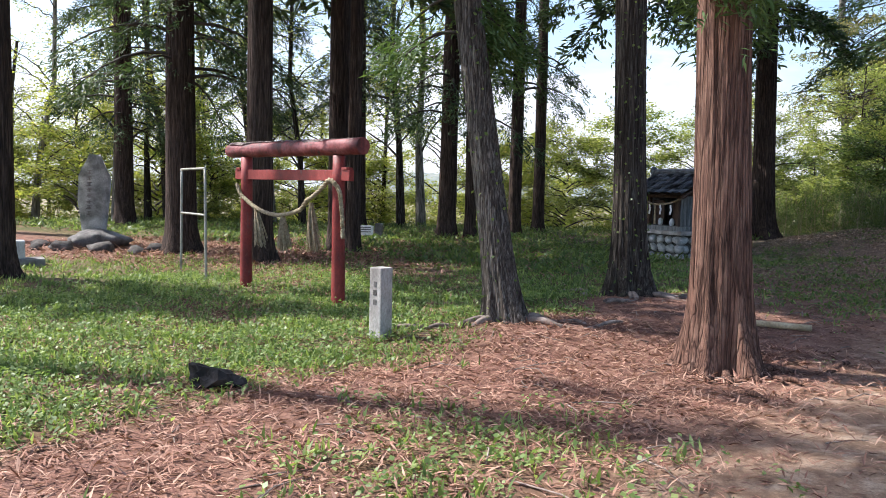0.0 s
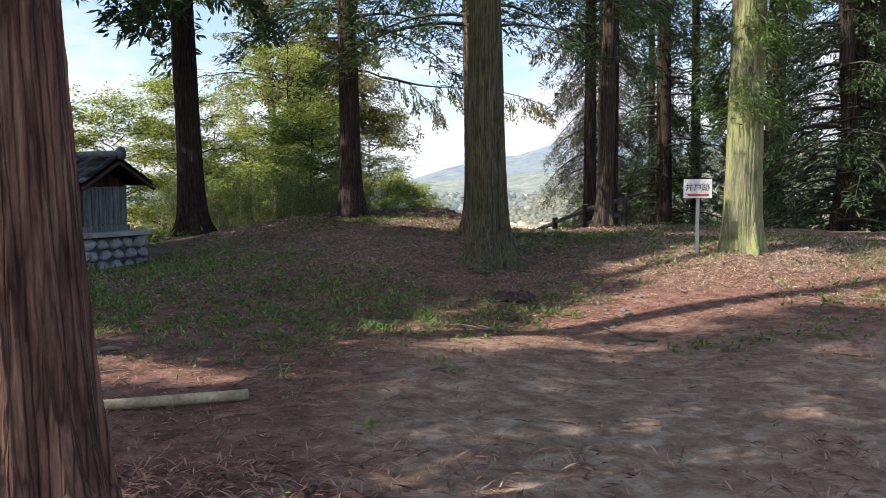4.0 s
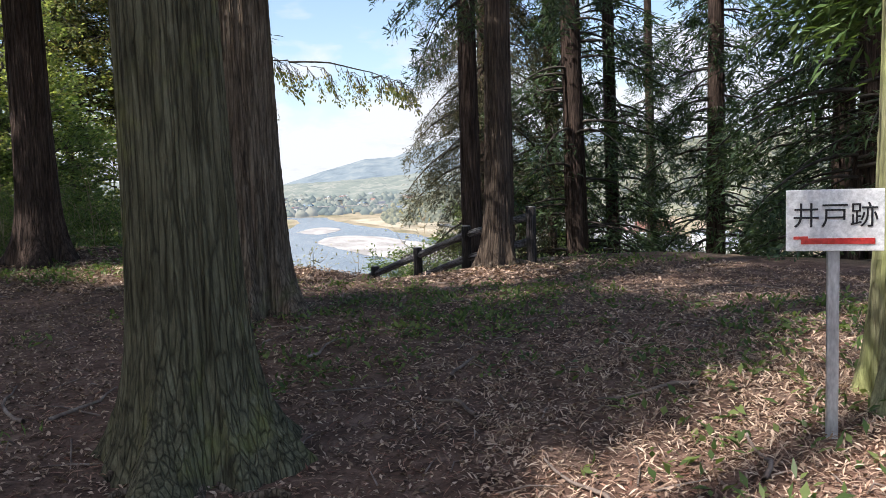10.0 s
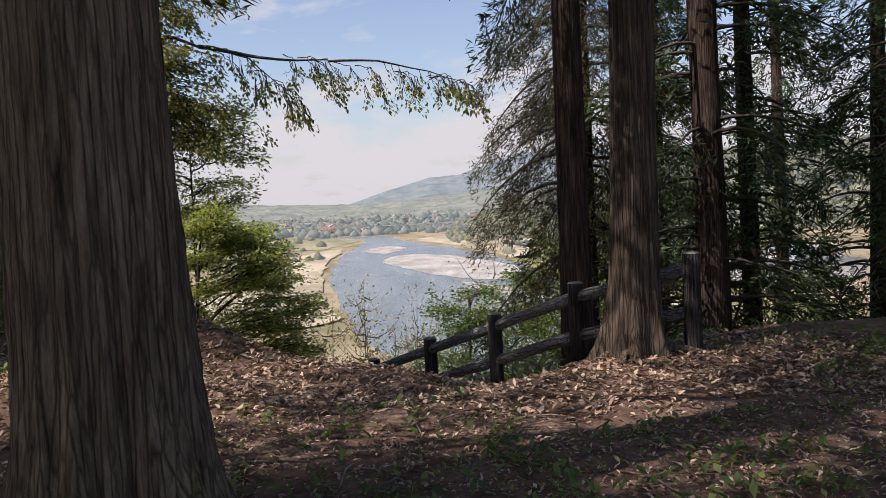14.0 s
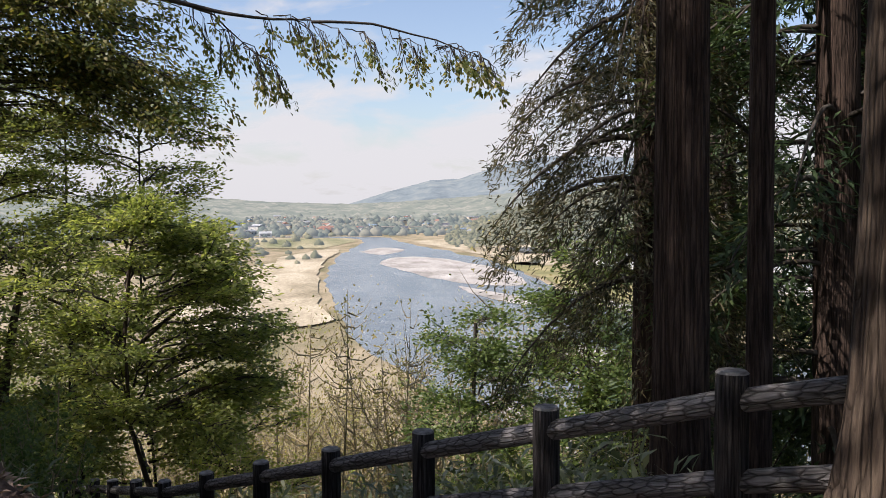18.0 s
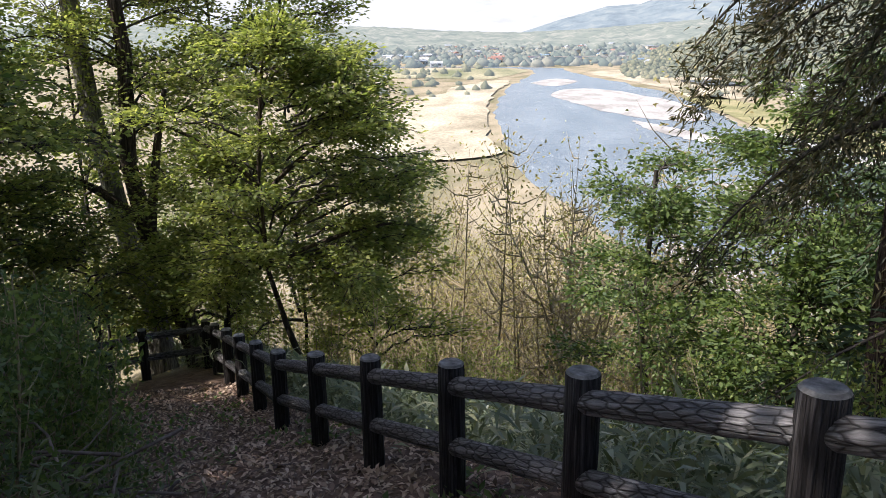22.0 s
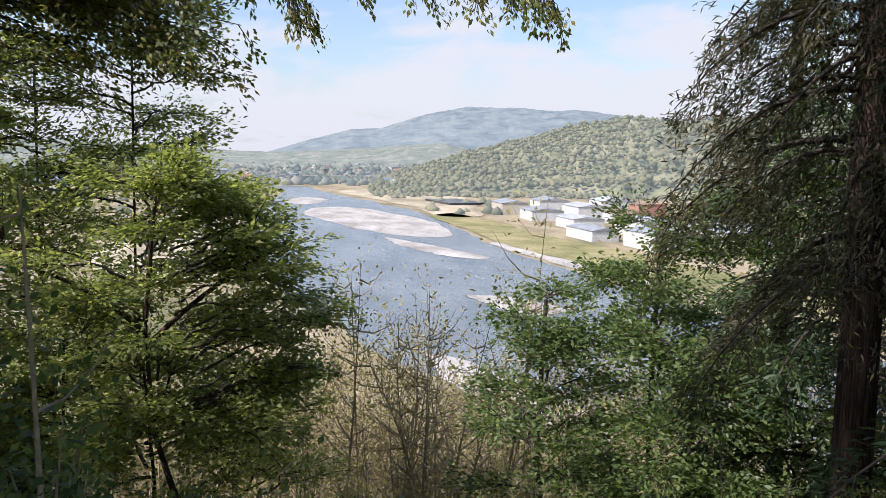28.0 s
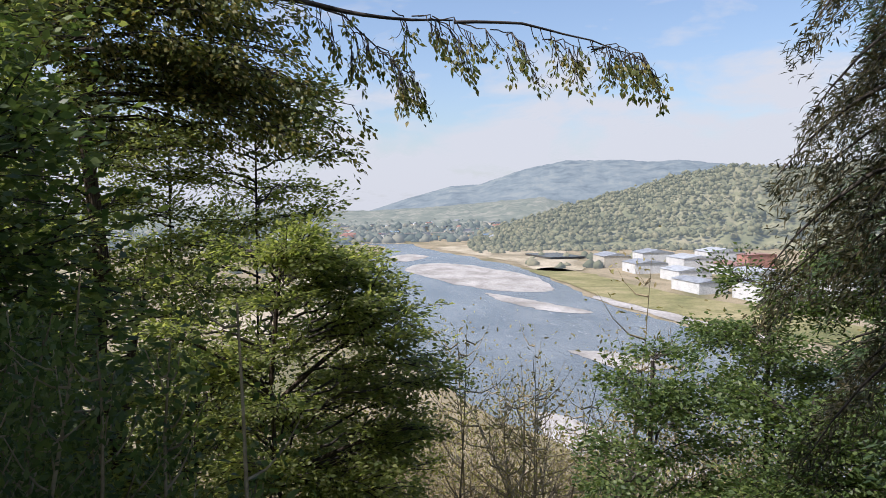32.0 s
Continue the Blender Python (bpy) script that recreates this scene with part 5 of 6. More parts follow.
for i in range(120):
    az, d = radians(_s.uniform(-19, 19)), _s.uniform(820, 1900)
    x, y = math.sin(az) * d, 20 + math.cos(az) * d
    if -60 < x < 120 and d < 1020:
        continue
    house(x, y, FLOOR + 0.022 * max(d - 1500, 0), _s.uniform(9, 18), _s.uniform(7, 11), _s.uniform(4, 7), _s.uniform(1.5, 3), _s.uniform(0, 180), int(_s.integers(0, 2)), int(_s.integers(0, 5)), 2 if d < 1100 else 0,
          "small pale house among trees in the valley")
# A low bridge or embankment across the head of the valley.
bm = box(230, 5, 1.2, (0, 0, 5))
for i in range(7):
    box(3, 4, 5, (-105 + 35 * i, 0, 0), 0, bm)
tagged(part("bridge", bm, CONCRETE, m=pose(150, 1180, FLOOR, 0, 0, -6)), "long low road bridge across the valley", "bridge")
box_solar = box(60, 26, 1.2, (0, 0, 0.6))
tagged(part("solar_field", box_solar, GLASS_DARK, m=pose(136, 610, FLOOR, 0, 0, 96)), "dark field of panels behind the levee", "panel field")

# ---- clouds ----
cm = bpy.data.materials.new("cloud_bank")
cm.use_nodes = True
_n = cm.node_tree
_n.nodes.clear()
_o, _e, _t, _x = (_n.nodes.new(k) for k in ("ShaderNodeOutputMaterial", "ShaderNodeEmission", "ShaderNodeBsdfTransparent", "ShaderNodeMixShader"))
_vec = mapped(_n, (0.0011, 0.0011, 0.0030))
_c1 = noise_tex(_n, _vec, 1.5, 9, 0.55, 0.25)
_sep, _tc = _n.nodes.new("ShaderNodeSeparateXYZ"), _n.nodes.new("ShaderNodeTexCoord")
_n.links.new(_tc.outputs["Object"], _sep.inputs[0])
_mr = _n.nodes.new("ShaderNodeMapRange")
for key, val in (("From Min", 150), ("From Max", 900), ("To Min", 0.2), ("To Max", -0.1)):
    _mr.inputs[key].default_value = val
_n.links.new(_sep.outputs["Z"], _mr.inputs["Value"])
_ad = _n.nodes.new("ShaderNodeMath")
_n.links.new(_c1, _ad.inputs[0])
_n.links.new(_mr.outputs[0], _ad.inputs[1])
_al = ramp(_n, _ad.outputs[0], ((0.46, (0, 0, 0)), (0.56, (0.55, 0.55, 0.55)), (0.64, (0.95, 0.95, 0.95))))
_e.inputs["Color"].default_value = (0.93, 0.96, 1.0, 1)
_e.inputs["Strength"].default_value = 0.66
_n.links.new(_al, _x.inputs["Fac"])
_n.links.new(_t.outputs[0], _x.inputs[1])
_n.links.new(_e.outputs[0], _x.inputs[2])
_n.links.new(_x.outputs[0], _o.inputs["Surface"])
az, el = np.radians(np.linspace(-80, 70, 60)), np.linspace(-200, 2600, 12)
v = np.stack([np.sin(az)[:, None] * 4200 + 0 * el[None], np.cos(az)[:, None] * 4200 + 0 * el[None], 0 * az[:, None] + el[None]], -1).reshape(-1, 3)
i = np.arange(60 * 12).reshape(60, 12)
f = np.stack([i[:-1, :-1], i[1:, :-1], i[1:, 1:], i[:-1, 1:]], -1).reshape(-1, 4)
clouds = put("backdrop", mesh_np("backdrop", v, f, cm))
tagged(clouds, "bank of bright white spring clouds along the horizon", "clouds", kind="structure")


# ---- red gate with its straw rope ----
def log_part(name, a, b, r0, r1, mat, parent, label="", sides=18, wobble=0.012, segs=8):
    """A round log from a to b, built along its own z."""
    a, b = Vector(a), Vector(b)
    pts = curve_points((0, 0, 0), (0, 0, (b - a).length), (0, 0, 0), segs)
    v, f = tube(pts, np.linspace(r0, r1, segs), sides, wobble)
    bm = bmesh.new()
    vs = [bm.verts.new(p) for p in v]
    for q in f:
        fc = bm.faces.new([vs[i] for i in q])
        fc.smooth = True
    bm.faces.new(vs[:sides])
    bm.faces.new(vs[-sides:])
    bmesh.ops.recalc_face_normals(bm, faces=bm.faces[:])
    return part(name, bm, mat, parent, label, False, Matrix.Translation(a) @ (b - a).to_track_quat("Z", "Y").to_matrix().to_4x4())


TL, TR = Vector((-9.23, 4.82)), Vector((-7.18, 4.51))
gate_mid = (TL + TR) / 2
gate_yaw = math.degrees(math.atan2((TR - TL).y, (TR - TL).x))
gate = thing("torii_gate", pose(gate_mid.x, gate_mid.y, on_ground(*gate_mid), 0, 0, gate_yaw), "small weathered vermilion wooden shrine gate on grass", "gate")
half = (TR - TL).length / 2
for sx in (-1, 1):
    log_part("pillar", (sx * half, 0, -0.3), (sx * half * 0.985, 0, 1.84), 0.088, 0.078, VERMILION, gate)
log_part("lintel", (-half - 0.40, 0, 1.93), (half + 0.44, 0, 1.95), 0.098, 0.102, LINTEL, gate, "thick round lintel log with peeling red bark", 20, 0.03, 14)
_x = np.linspace(-half - 0.38, half + 0.40, 40)
_lo = radians(52) + 0.45 * waves(_x, 0 * _x, 4.0, 1) + rng.normal(0, 0.06, 40)
_hi = radians(126) + 0.5 * waves(_x, 0 * _x, 5.3, 4) + rng.normal(0, 0.06, 40)
_a = _lo[:, None] + (_hi - _lo)[:, None] * np.linspace(0, 1, 7)[None]
_v = np.stack([_x[:, None] + 0 * _a, -np.cos(_a) * 0.108, 1.94 + np.sin(_a) * (0.108 + 0.006 * rng.standard_normal(_a.shape))], -1).reshape(-1, 3)
_i = np.arange(40 * 7).reshape(40, 7)
put("peeling_bark", mesh_np("peeling_bark", _v, np.stack([_i[:-1, :-1], _i[1:, :-1], _i[1:, 1:], _i[:-1, 1:]], -1).reshape(-1, 4), BARK_PEEL, None, True), gate, None, "pale weathered bark peeling along the lintel")
part("tie_beam", box(2 * half + 0.46, 0.075, 0.135, (0, 0, 1.53), 0.008), VERMILION, gate, "flat paler red tie beam")
for sx in (-1, 1):
    part("wedge", box(0.10, 0.10, 0.03, (sx * (half + 0.14), 0, 1.665), 0.004), VERMILION, gate)


def rope(name, points, r, parent, twists, strands=3, label=""):
    p = np.asarray(points, float)
    n = len(p)
    bmv, bmf, off = [], [], 0
    for k in range(strands):
        ph = 2 * np.pi * k / strands + np.linspace(0, twists * 2 * np.pi, n)
        way = np.gradient(p, axis=0)
        way /= np.linalg.norm(way, axis=1, keepdims=True)
        a = np.cross(way, [0, 1.0, 0.02])
        a /= np.linalg.norm(a, axis=1, keepdims=True)
        b = np.cross(way, a)
        q = p + 0.55 * r * (np.cos(ph)[:, None] * a + np.sin(ph)[:, None] * b)
        v, f = tube(q, r * 0.62, 7)
        bmv.append(v)
        bmf.append(f + off)
        off += len(v)
    return put(name, mesh_np(name, np.concatenate(bmv), np.concatenate(bmf), STRAW, None, True), parent, None, label)


straw = thing("straw_rope", gate.matrix_basis.copy(), "sagging twisted straw rope hung between the red pillars", "rope")
sag = [(-half - 0.05, -0.12, 1.46 - 0.0)] + [(x, -0.12, 1.07 + 0.36 * ((x + 0.12) / half) ** 2 + (0.06 if x > 0.5 else 0)) for x in np.linspace(-half * 0.95, half * 0.95, 22)] + [(half + 0.05, -0.11, 1.50)]
rope("rope", smooth_line(sag, 110), 0.026, straw, 15)
rope("rope_end", smooth_line([(half + 0.02, -0.10, 1.50), (half + 0.11, -0.09, 1.40), (half + 0.13, -0.06, 1.1), (half + 0.14, -0.05, 0.84)], 50), 0.026, straw, 8)


def tassel(x, z, length, parent, lean):
    g = Geo()
    for i in range(110):
        a = rng.uniform(0, 6.28)
        r = rng.uniform(0.2, 1) * 0.045
        top = np.array([x + r * math.cos(a) * 0.5, -0.12 + r * math.sin(a) * 0.5, z])
        k = length * rng.uniform(0.75, 1.05)
        bot = np.array([x + lean * length + r * math.cos(a) * 2.6, -0.12 + r * math.sin(a) * 2.0, z - k])
        v, f = tube(curve_points(top, bot, (0, 0, 0), 3), [0.005, 0.007, 0.004], 3)
        g.add(v, f)
    return put("tassel", g.mesh("tassel", STRAW), parent)


for x, ln, lean in ((-0.62, 0.52, 0.25), (0.02, 0.48, 0.08), (0.62, 0.6, 0.1)):
    tassel(x, 1.07 + 0.36 * ((x + 0.12) / half) ** 2, ln, straw, lean)

# ---- stone marker post ----
mk = thing("marker_post", pose(-5.22, 2.97, on_ground(-5.22, 2.97), 0, 0, -6), "square pale concrete marker post on the grass", "marker post")
part("shaft", box(0.155, 0.155, 0.90, (0, 0, -0.22), 0.012), CONCRETE, mk)
for z, w in ((0.5, 0.035), (0.42, 0.045), (0.33, 0.04)):
    part("inscription", box(w, 0.004, 0.05, (0, -0.0785, z)), STONE_DARK, mk)

# ---- empty notice frame ----
F1, F2 = Vector((-11.5, 5.42)), Vector((-10.35, 5.02))
fm = (F1 + F2) / 2
nf = thing("notice_frame", pose(fm.x, fm.y, on_ground(*fm), 0, 0, math.degrees(math.atan2((F2 - F1).y, (F2 - F1).x))), "empty weathered grey pipe frame of a notice board", "frame")
w = (F2 - F1).length / 2
for sx in (-1, 1):
    log_part("leg", (sx * w, 0, -0.3), (sx * w * 0.9, 0, 1.68), 0.02, 0.02, PIPE, nf, "", 10, 0)
log_part("top_bar", (-w * 0.93, 0, 1.68), (w * 0.93, 0, 1.69), 0.019, 0.019, PIPE, nf, "", 10, 0)
log_part("cross_bar", (-w * 0.96, 0, 0.98), (w * 0.96, 0, 0.985), 0.018, 0.018, PIPE, nf, "", 10, 0)


# ---- inscribed standing stone ----
def boulder(sx, sy, sz, seed, sub=3, rough=0.16, flat=0.0):
    bm = bmesh.new()
    bmesh.ops.create_icosphere(bm, subdivisions=sub, radius=1.0)
    off = Vector((seed * 3.7, seed * 1.3, seed * 2.1))
    for v in bm.verts:
        d = 1 + rough * noise.noise(v.co * 1.3 + off) + 0.4 * rough * noise.noise(v.co * 3.5 + off)
        v.co = Vector((v.co.x * sx * d, v.co.y * sy * d, v.co.z * sz * d))
        if flat and v.co.z < -flat * sz:
            v.co.z = -flat * sz
    return bm


def stele_body():
    bm = bmesh.new()
    bmesh.ops.create_grid(bm, x_segments=14, y_segments=22, size=0.5)
    bmesh.ops.solidify(bm, geom=bm.faces[:], thickness=1.0)
    for v in bm.verts:
        t = v.co.y + 0.5
        wide = 0.29 * (0.86 + 0.3 * math.sin(t * 2.6)) * (1 - 0.62 * max(t - 0.72, 0) / 0.28) + 0.012
        x = v.co.x * 2 * wide
        side = 1 if v.co.z > 0 else -1
        depth = 0.27 * (1 - 0.55 * (v.co.x * 2) ** 4) * (1 - 0.4 * t) + 0.02
        n = 0.02 * noise.noise(Vector((x * 5, t * 7, side * 3.0)))
        v.co = Vector((x + 0.05 * t * t + 0.03 * noise.noise(Vector((0, t * 4, 1))), -side * (depth + n), 1.68 * t))
    bmesh.ops.recalc_face_normals(bm, faces=bm.faces[:])
    return bm


sx0, sy0 = -16.75, 7.05
mon = thing("stone_monument", pose(sx0, sy0, on_ground(sx0, sy0), 0, 0, 40), "tall inscribed natural stone on a rounded base rock", "monument")
part("stone", stele_body(), STONE, mon, "pale grey upright stone slab", True, pose(0, 0, 0.34))
part("base_rock", boulder(0.66, 0.46, 0.21, 2, 3, 0.35), STONE_DARK, mon, "broad rounded base rock", True, pose(0.12, 0, 0.16, 0, 0, 40))
for i in range(8):
    bm = bmesh.new()
    for k in range(3):
        box(0.07 + 0.03 * ((i + k) % 2), 0.02, 0.014, (0.03 + 0.01 * (k - 1), -(0.27 * (1 - 0.4 * (0.42 + 0.125 * i) / 1.68) + 0.018), 0.72 + 0.125 * i + 0.03 * k), 0, bm)
    box(0.014, 0.02, 0.085, (0.03, -(0.27 * (1 - 0.4 * (0.42 + 0.125 * i) / 1.68) + 0.018), 0.71 + 0.125 * i), 0, bm)
    part("inscription", bm, STONE_DARK, mon)
for i, (dx, dy, s) in enumerate(((-0.9, -0.6, 0.28), (0.4, -0.9, 0.32), (1.2, -0.5, 0.36), (1.9, -0.2, 0.3), (-0.3, -1.1, 0.22), (1.6, 0.5, 0.3), (-1.5, -0.4, 0.25))):
    x, y = sx0 + dx, sy0 + dy
    tagged(part("rock", boulder(s * 0.8, s * 0.6, s * 0.4, 5 + i, 2, 0.55), ROCK, None, "", True, pose(x, y, on_ground(x, y, s * 0.22), 0, 0, 50 * i)), "dark rough rock lying before the standing stone", "rock", "rocks round the monument")
bx0, by0 = -14.0, 3.9
bx_ = thing("offering_box", pose(bx0, by0, on_ground(bx0, by0), 0, 0, 65), "low pale metal box on a dark stone slab", "box")
part("slab", box(0.85, 0.5, 0.14, (0.1, 0, -0.02), 0.02), STONE_DARK, bx_)
part("body", box(0.46, 0.34, 0.30, (0, 0, 0.12), 0.015), GALV, bx_)
part("opening", box(0.05, 0.008, 0.05, (0.08, -0.171, 0.28)), BLACK, bx_)
ws = thing("small_sign", pose(-14.5, 13.5, on_ground(-14.5, 13.5), 0, 0, 35), "small white notice plate low above the needles", "sign")
part("board", box(0.44, 0.02, 0.26, (0, 0, 0.16), 0.004), WHITE, ws)
part("stake", box(0.03, 0.03, 0.4, (0, 0.03, -0.2)), OLDWOOD, ws)
for z in (0.24, 0.30, 0.36):
    part("writing", box(0.30, 0.004, 0.025, (0, -0.011, z)), STONE_DARK, ws)
tagged(part("gravestone", box(0.22, 0.16, 0.46, (0, 0, -0.05), 0.02), STONE_DARK, None, "", False, pose(-15.3, 15.0, on_ground(-15.3, 15.0), 0, 4, 30)), "small dark upright stone among the cedars", "stone")
st = boulder(0.17, 0.11, 0.10, 31, 3, 0.9)
tagged(part("charred_stump", st, surface("charred_wood", (0.008, 0.007, 0.006), (0.02, 0.017, 0.015), (0.06, 0.05, 0.045), 6, 40), None, "", False, pose(-5.0, 0.85, on_ground(-5.0, 0.85, 0.06), 8, 10, 30)), "charred black rotten stump in the grass", "stump")

# ---- small shrine ----
hx0, hy0 = -7.35, 17.4
shr = thing("small_shrine", pose(hx0, hy0, on_ground(hx0, hy0) - 0.02, 0, 0, -30) @ Matrix.Scale(1.2, 4), "small wooden shrine under a dark tiled roof on a stone plinth", "shrine")
BW, BD, BH = 1.55, 1.25, 0.60
core = part("plinth_core", box(BW - 0.12, BD - 0.12, BH - 0.03, (0, 0, -0.06)), MORTAR, shr, "dark mortar core of the plinth")
part("coping", box(BW + 0.06, BD + 0.06, 0.075, (0, 0, BH - 0.07), 0.015), CONCRETE, shr, "grey slab on the stone plinth")
STONES = []
for k in range(5):
    b = boulder(0.125, 0.07, 0.085, 60 + k, 2, 0.35)
    me = bpy.data.meshes.new("stone")
    b.to_mesh(me)
    b.free()
    me.materials.append(STONE)
    for p in me.polygons:
        p.use_smooth = True
    STONES.append(me)
for face in range(4):
    length = BW if face % 2 == 0 else BD
    out = (BD if face % 2 == 0 else BW) / 2 - 0.06
    for row in range(3):
        cnt = int(length / 0.235)
        for i in range(cnt):
            x = -length / 2 + (i + 0.5 + 0.22 * (row % 2 - 0.5)) * length / cnt
            m = pose(0, 0, 0, 0, 0, 90 * face) @ pose(x, -out, 0.07 + 0.175 * row, rng.uniform(-15, 15), rng.uniform(-35, 35), rng.uniform(-8, 8)) @ Matrix.Scale(rng.uniform(0.85, 1.12), 4)
            put("stone", STONES[int(rng.integers(0, 5))], core, m)
z0 = BH
part("sill", box(1.06, 0.92, 0.10, (0, 0, z0), 0.01), OLDWOOD, shr, "pale grey wooden sill")
for sx in (-1, 1):
    wallp = part("side_wall", box(0.03, 0.84, 0.62, (sx * 0.49, 0.0, z0 + 0.1)), OLDWOOD, shr, "grey weathered board wall")
    for i in range(6):
        part("board", box(0.012, 0.125, 0.58, (sx * 0.512, -0.345 + 0.138 * i, z0 + 0.12), 0.003), OLDWOOD, wallp)
part("back_wall", box(0.98, 0.03, 0.62, (0, 0.42, z0 + 0.1)), DARKWOOD, shr)
for sx in (-1, 1):
    part("post", box(0.07, 0.07, 0.66, (sx * 0.46, -0.43, z0 + 0.1), 0.006), DARKWOOD, shr)
for sx in (-0.5, 0.5):
    part("door_panel", box(0.36, 0.025, 0.5, (sx * 0.62, -0.30, z0 + 0.12), 0.004), DARKWOOD, shr, "dark lattice door panel")
part("cross_beam", box(1.10, 0.07, 0.08, (0, -0.43, z0 + 0.68), 0.006), DARKWOOD, shr)
for sx in (-0.16, 0.2):
    part("offering_cup", boulder(0.055, 0.055, 0.09, 81, 2, 0.05), WHITE, shr, "small pale offering cup", True, pose(sx, -0.38, z0 + 0.17))
ridge_z, eave_z, hang, span = z0 + 1.16, z0 + 0.74, 0.70, 1.72
for sy in (-1, 1):
    bm = bmesh.new()
    p = [(-span / 2, 0, ridge_z), (span / 2, 0, ridge_z), (span / 2, sy * hang, eave_z), (-span / 2, sy * hang, eave_z)]
    top = [bm.verts.new(q) for q in p]
    fc = bm.faces.new(top if sy < 0 else top[::-1])
    bmesh.ops.solidify(bm, geom=[fc], thickness=0.04)
    slab = part("roof_deck", bm, DARKWOOD, shr)
    tile = bmesh.new()
    n = 5
    vs = []
    for j in range(2):
        for i in range(n + 1):
            t = i / n
            vs.append(tile.verts.new((0.19 * (t - 0.5), 0.20 * j, 0.028 * math.sin(t * math.pi) + 0.016 * (1 - j))))
    for i in range(n):
        tile.faces.new((vs[i], vs[i + 1], vs[n + 2 + i], vs[n + 1 + i]))
    bmesh.ops.solidify(tile, geom=tile.faces[:], thickness=-0.014)
    tme = bpy.data.meshes.new("tile")
    tile.to_mesh(tme)
    tile.free()
    tme.materials.append(TILE)
    pitch = math.degrees(math.atan2(ridge_z - eave_z, hang))
    slope = math.hypot(ridge_z - eave_z, hang)
    for r in range(5):
        for c in range(10):
            d = slope * (1 - (r + 1) / 5 * 0.98)
            y = hang * (d / slope + 0.2)
            k = 1 - r / 5.0
            m = pose(-span / 2 + span * (c + 0.5) / 10, 0, 0) @ Matrix.Translation((0, sy * hang * k * 1.02, ridge_z + (eave_z - ridge_z) * k * 1.02 + 0.03)) @ pose(0, 0, 0, 0, 0, 0 if sy < 0 else 180) @ pose(0, 0, 0, pitch, 0, 0)
            put("tile", tme, slab, m)
log_part("ridge_cap", (-span / 2 - 0.03, 0, ridge_z + 0.07), (span / 2 + 0.03, 0, ridge_z + 0.07), 0.065, 0.065, TILE, shr, "rounded ridge tiles", 12, 0.02)
for sx in (-1, 1):
    part("ridge_end", boulder(0.07, 0.09, 0.11, 90, 2, 0.1), TILE, shr, "", True, pose(sx * (span / 2 + 0.04), 0, ridge_z + 0.09))
    for sy in (-1, 1):
        log_part("bargeboard", (sx * (span / 2 - 0.01), 0, ridge_z - 0.06), (sx * (span / 2 - 0.01), sy * hang, eave_z - 0.06), 0.032, 0.03, DARKWOOD, shr, "", 6, 0)
    bm = bmesh.new()
    vs = [bm.verts.new(q) for q in ((sx * 0.5, -0.42, z0 + 0.72), (sx * 0.5, 0.42, z0 + 0.72), (sx * 0.5, 0, ridge_z - 0.06))]
    bm.faces.new(vs)
    bmesh.ops.solidify(bm, geom=bm.faces[:], thickness=0.02)
    part("gable", bm, DARKWOOD, shr)
srp = thing("shrine_rope", shr.matrix_basis.copy(), "thin straw rope with paper strips across the shrine front", "rope")
rope("rope", smooth_line([(-0.58, -0.50, z0 + 0.62), (-0.2, -0.52, z0 + 0.54), (0.2, -0.52, z0 + 0.56), (0.58, -0.50, z0 + 0.66)], 40), 0.018, srp, 9)
for x in (-0.34, 0.0, 0.32):
    bm = bmesh.new()
    for k in range(3):
        box(0.05, 0.004, 0.075, (x + 0.018 * (k % 2), -0.535, z0 + 0.46 - 0.065 * k), 0, bm)
    part("paper_strip", bm, PAPER, srp)
part("tassel", box(0.045, 0.03, 0.42, (-0.2, -0.5, z0 + 0.12), 0.01), STRAW, srp)

# ---- white direction sign ----
gx0, gy0 = 3.22, 12.94
sg = thing("direction_sign", pose(gx0, gy0, on_ground(gx0, gy0), 0, 0, -28), "white board with black characters and red arrow on a post", "sign")
H = 1.453 - on_ground(gx0, gy0)
part("post", box(0.05, 0.035, H - 0.02 + 0.25, (0, 0.03, -0.25), 0.004), GALV, sg, "square galvanised post")
board = part("board", box(0.40, 0.018, 0.275, (0, 0, H - 0.275), 0.004), WHITE, sg)
txt = bpy.data.curves.new("lettering", "FONT")
txt.body, txt.size, txt.align_x, txt.extrude = "\u4e95\u6238\u8de1", 0.118, "CENTER", 0.0015
tob = bpy.data.objects.new("lettering", txt)
scene.collection.objects.link(tob)
dg = bpy.context.evaluated_depsgraph_get()
tme = bpy.data.meshes.new_from_object(tob.evaluated_get(dg))
bpy.data.objects.remove(tob)
tme.materials.clear()
tme.materials.append(BLACK)
put("lettering", tme, board, pose(0.0, -0.0115, H - 0.158, 90, 0, 0), "three black painted characters")
bm = box(0.30, 0.005, 0.026, (0.012, -0.0115, H - 0.243))
box(0.06, 0.005, 0.014, (-0.14, -0.0115, H - 0.222), 0, bm, None)
part("arrow", bm, RED, board, "red arrow pointing along the path")

# ---- log fence ----
def fence_spot(u):
    """A post's place, u metres along the fence."""
    if u <= 4.5:
        p = FA + FD * u + FN * (0.22 * float(sm(-2.6, -3.8, u)))
    else:
        w = u - 4.5
        p = FA + FD * 4.5 + np.array([-0.485, 0.875]) * w
    return p


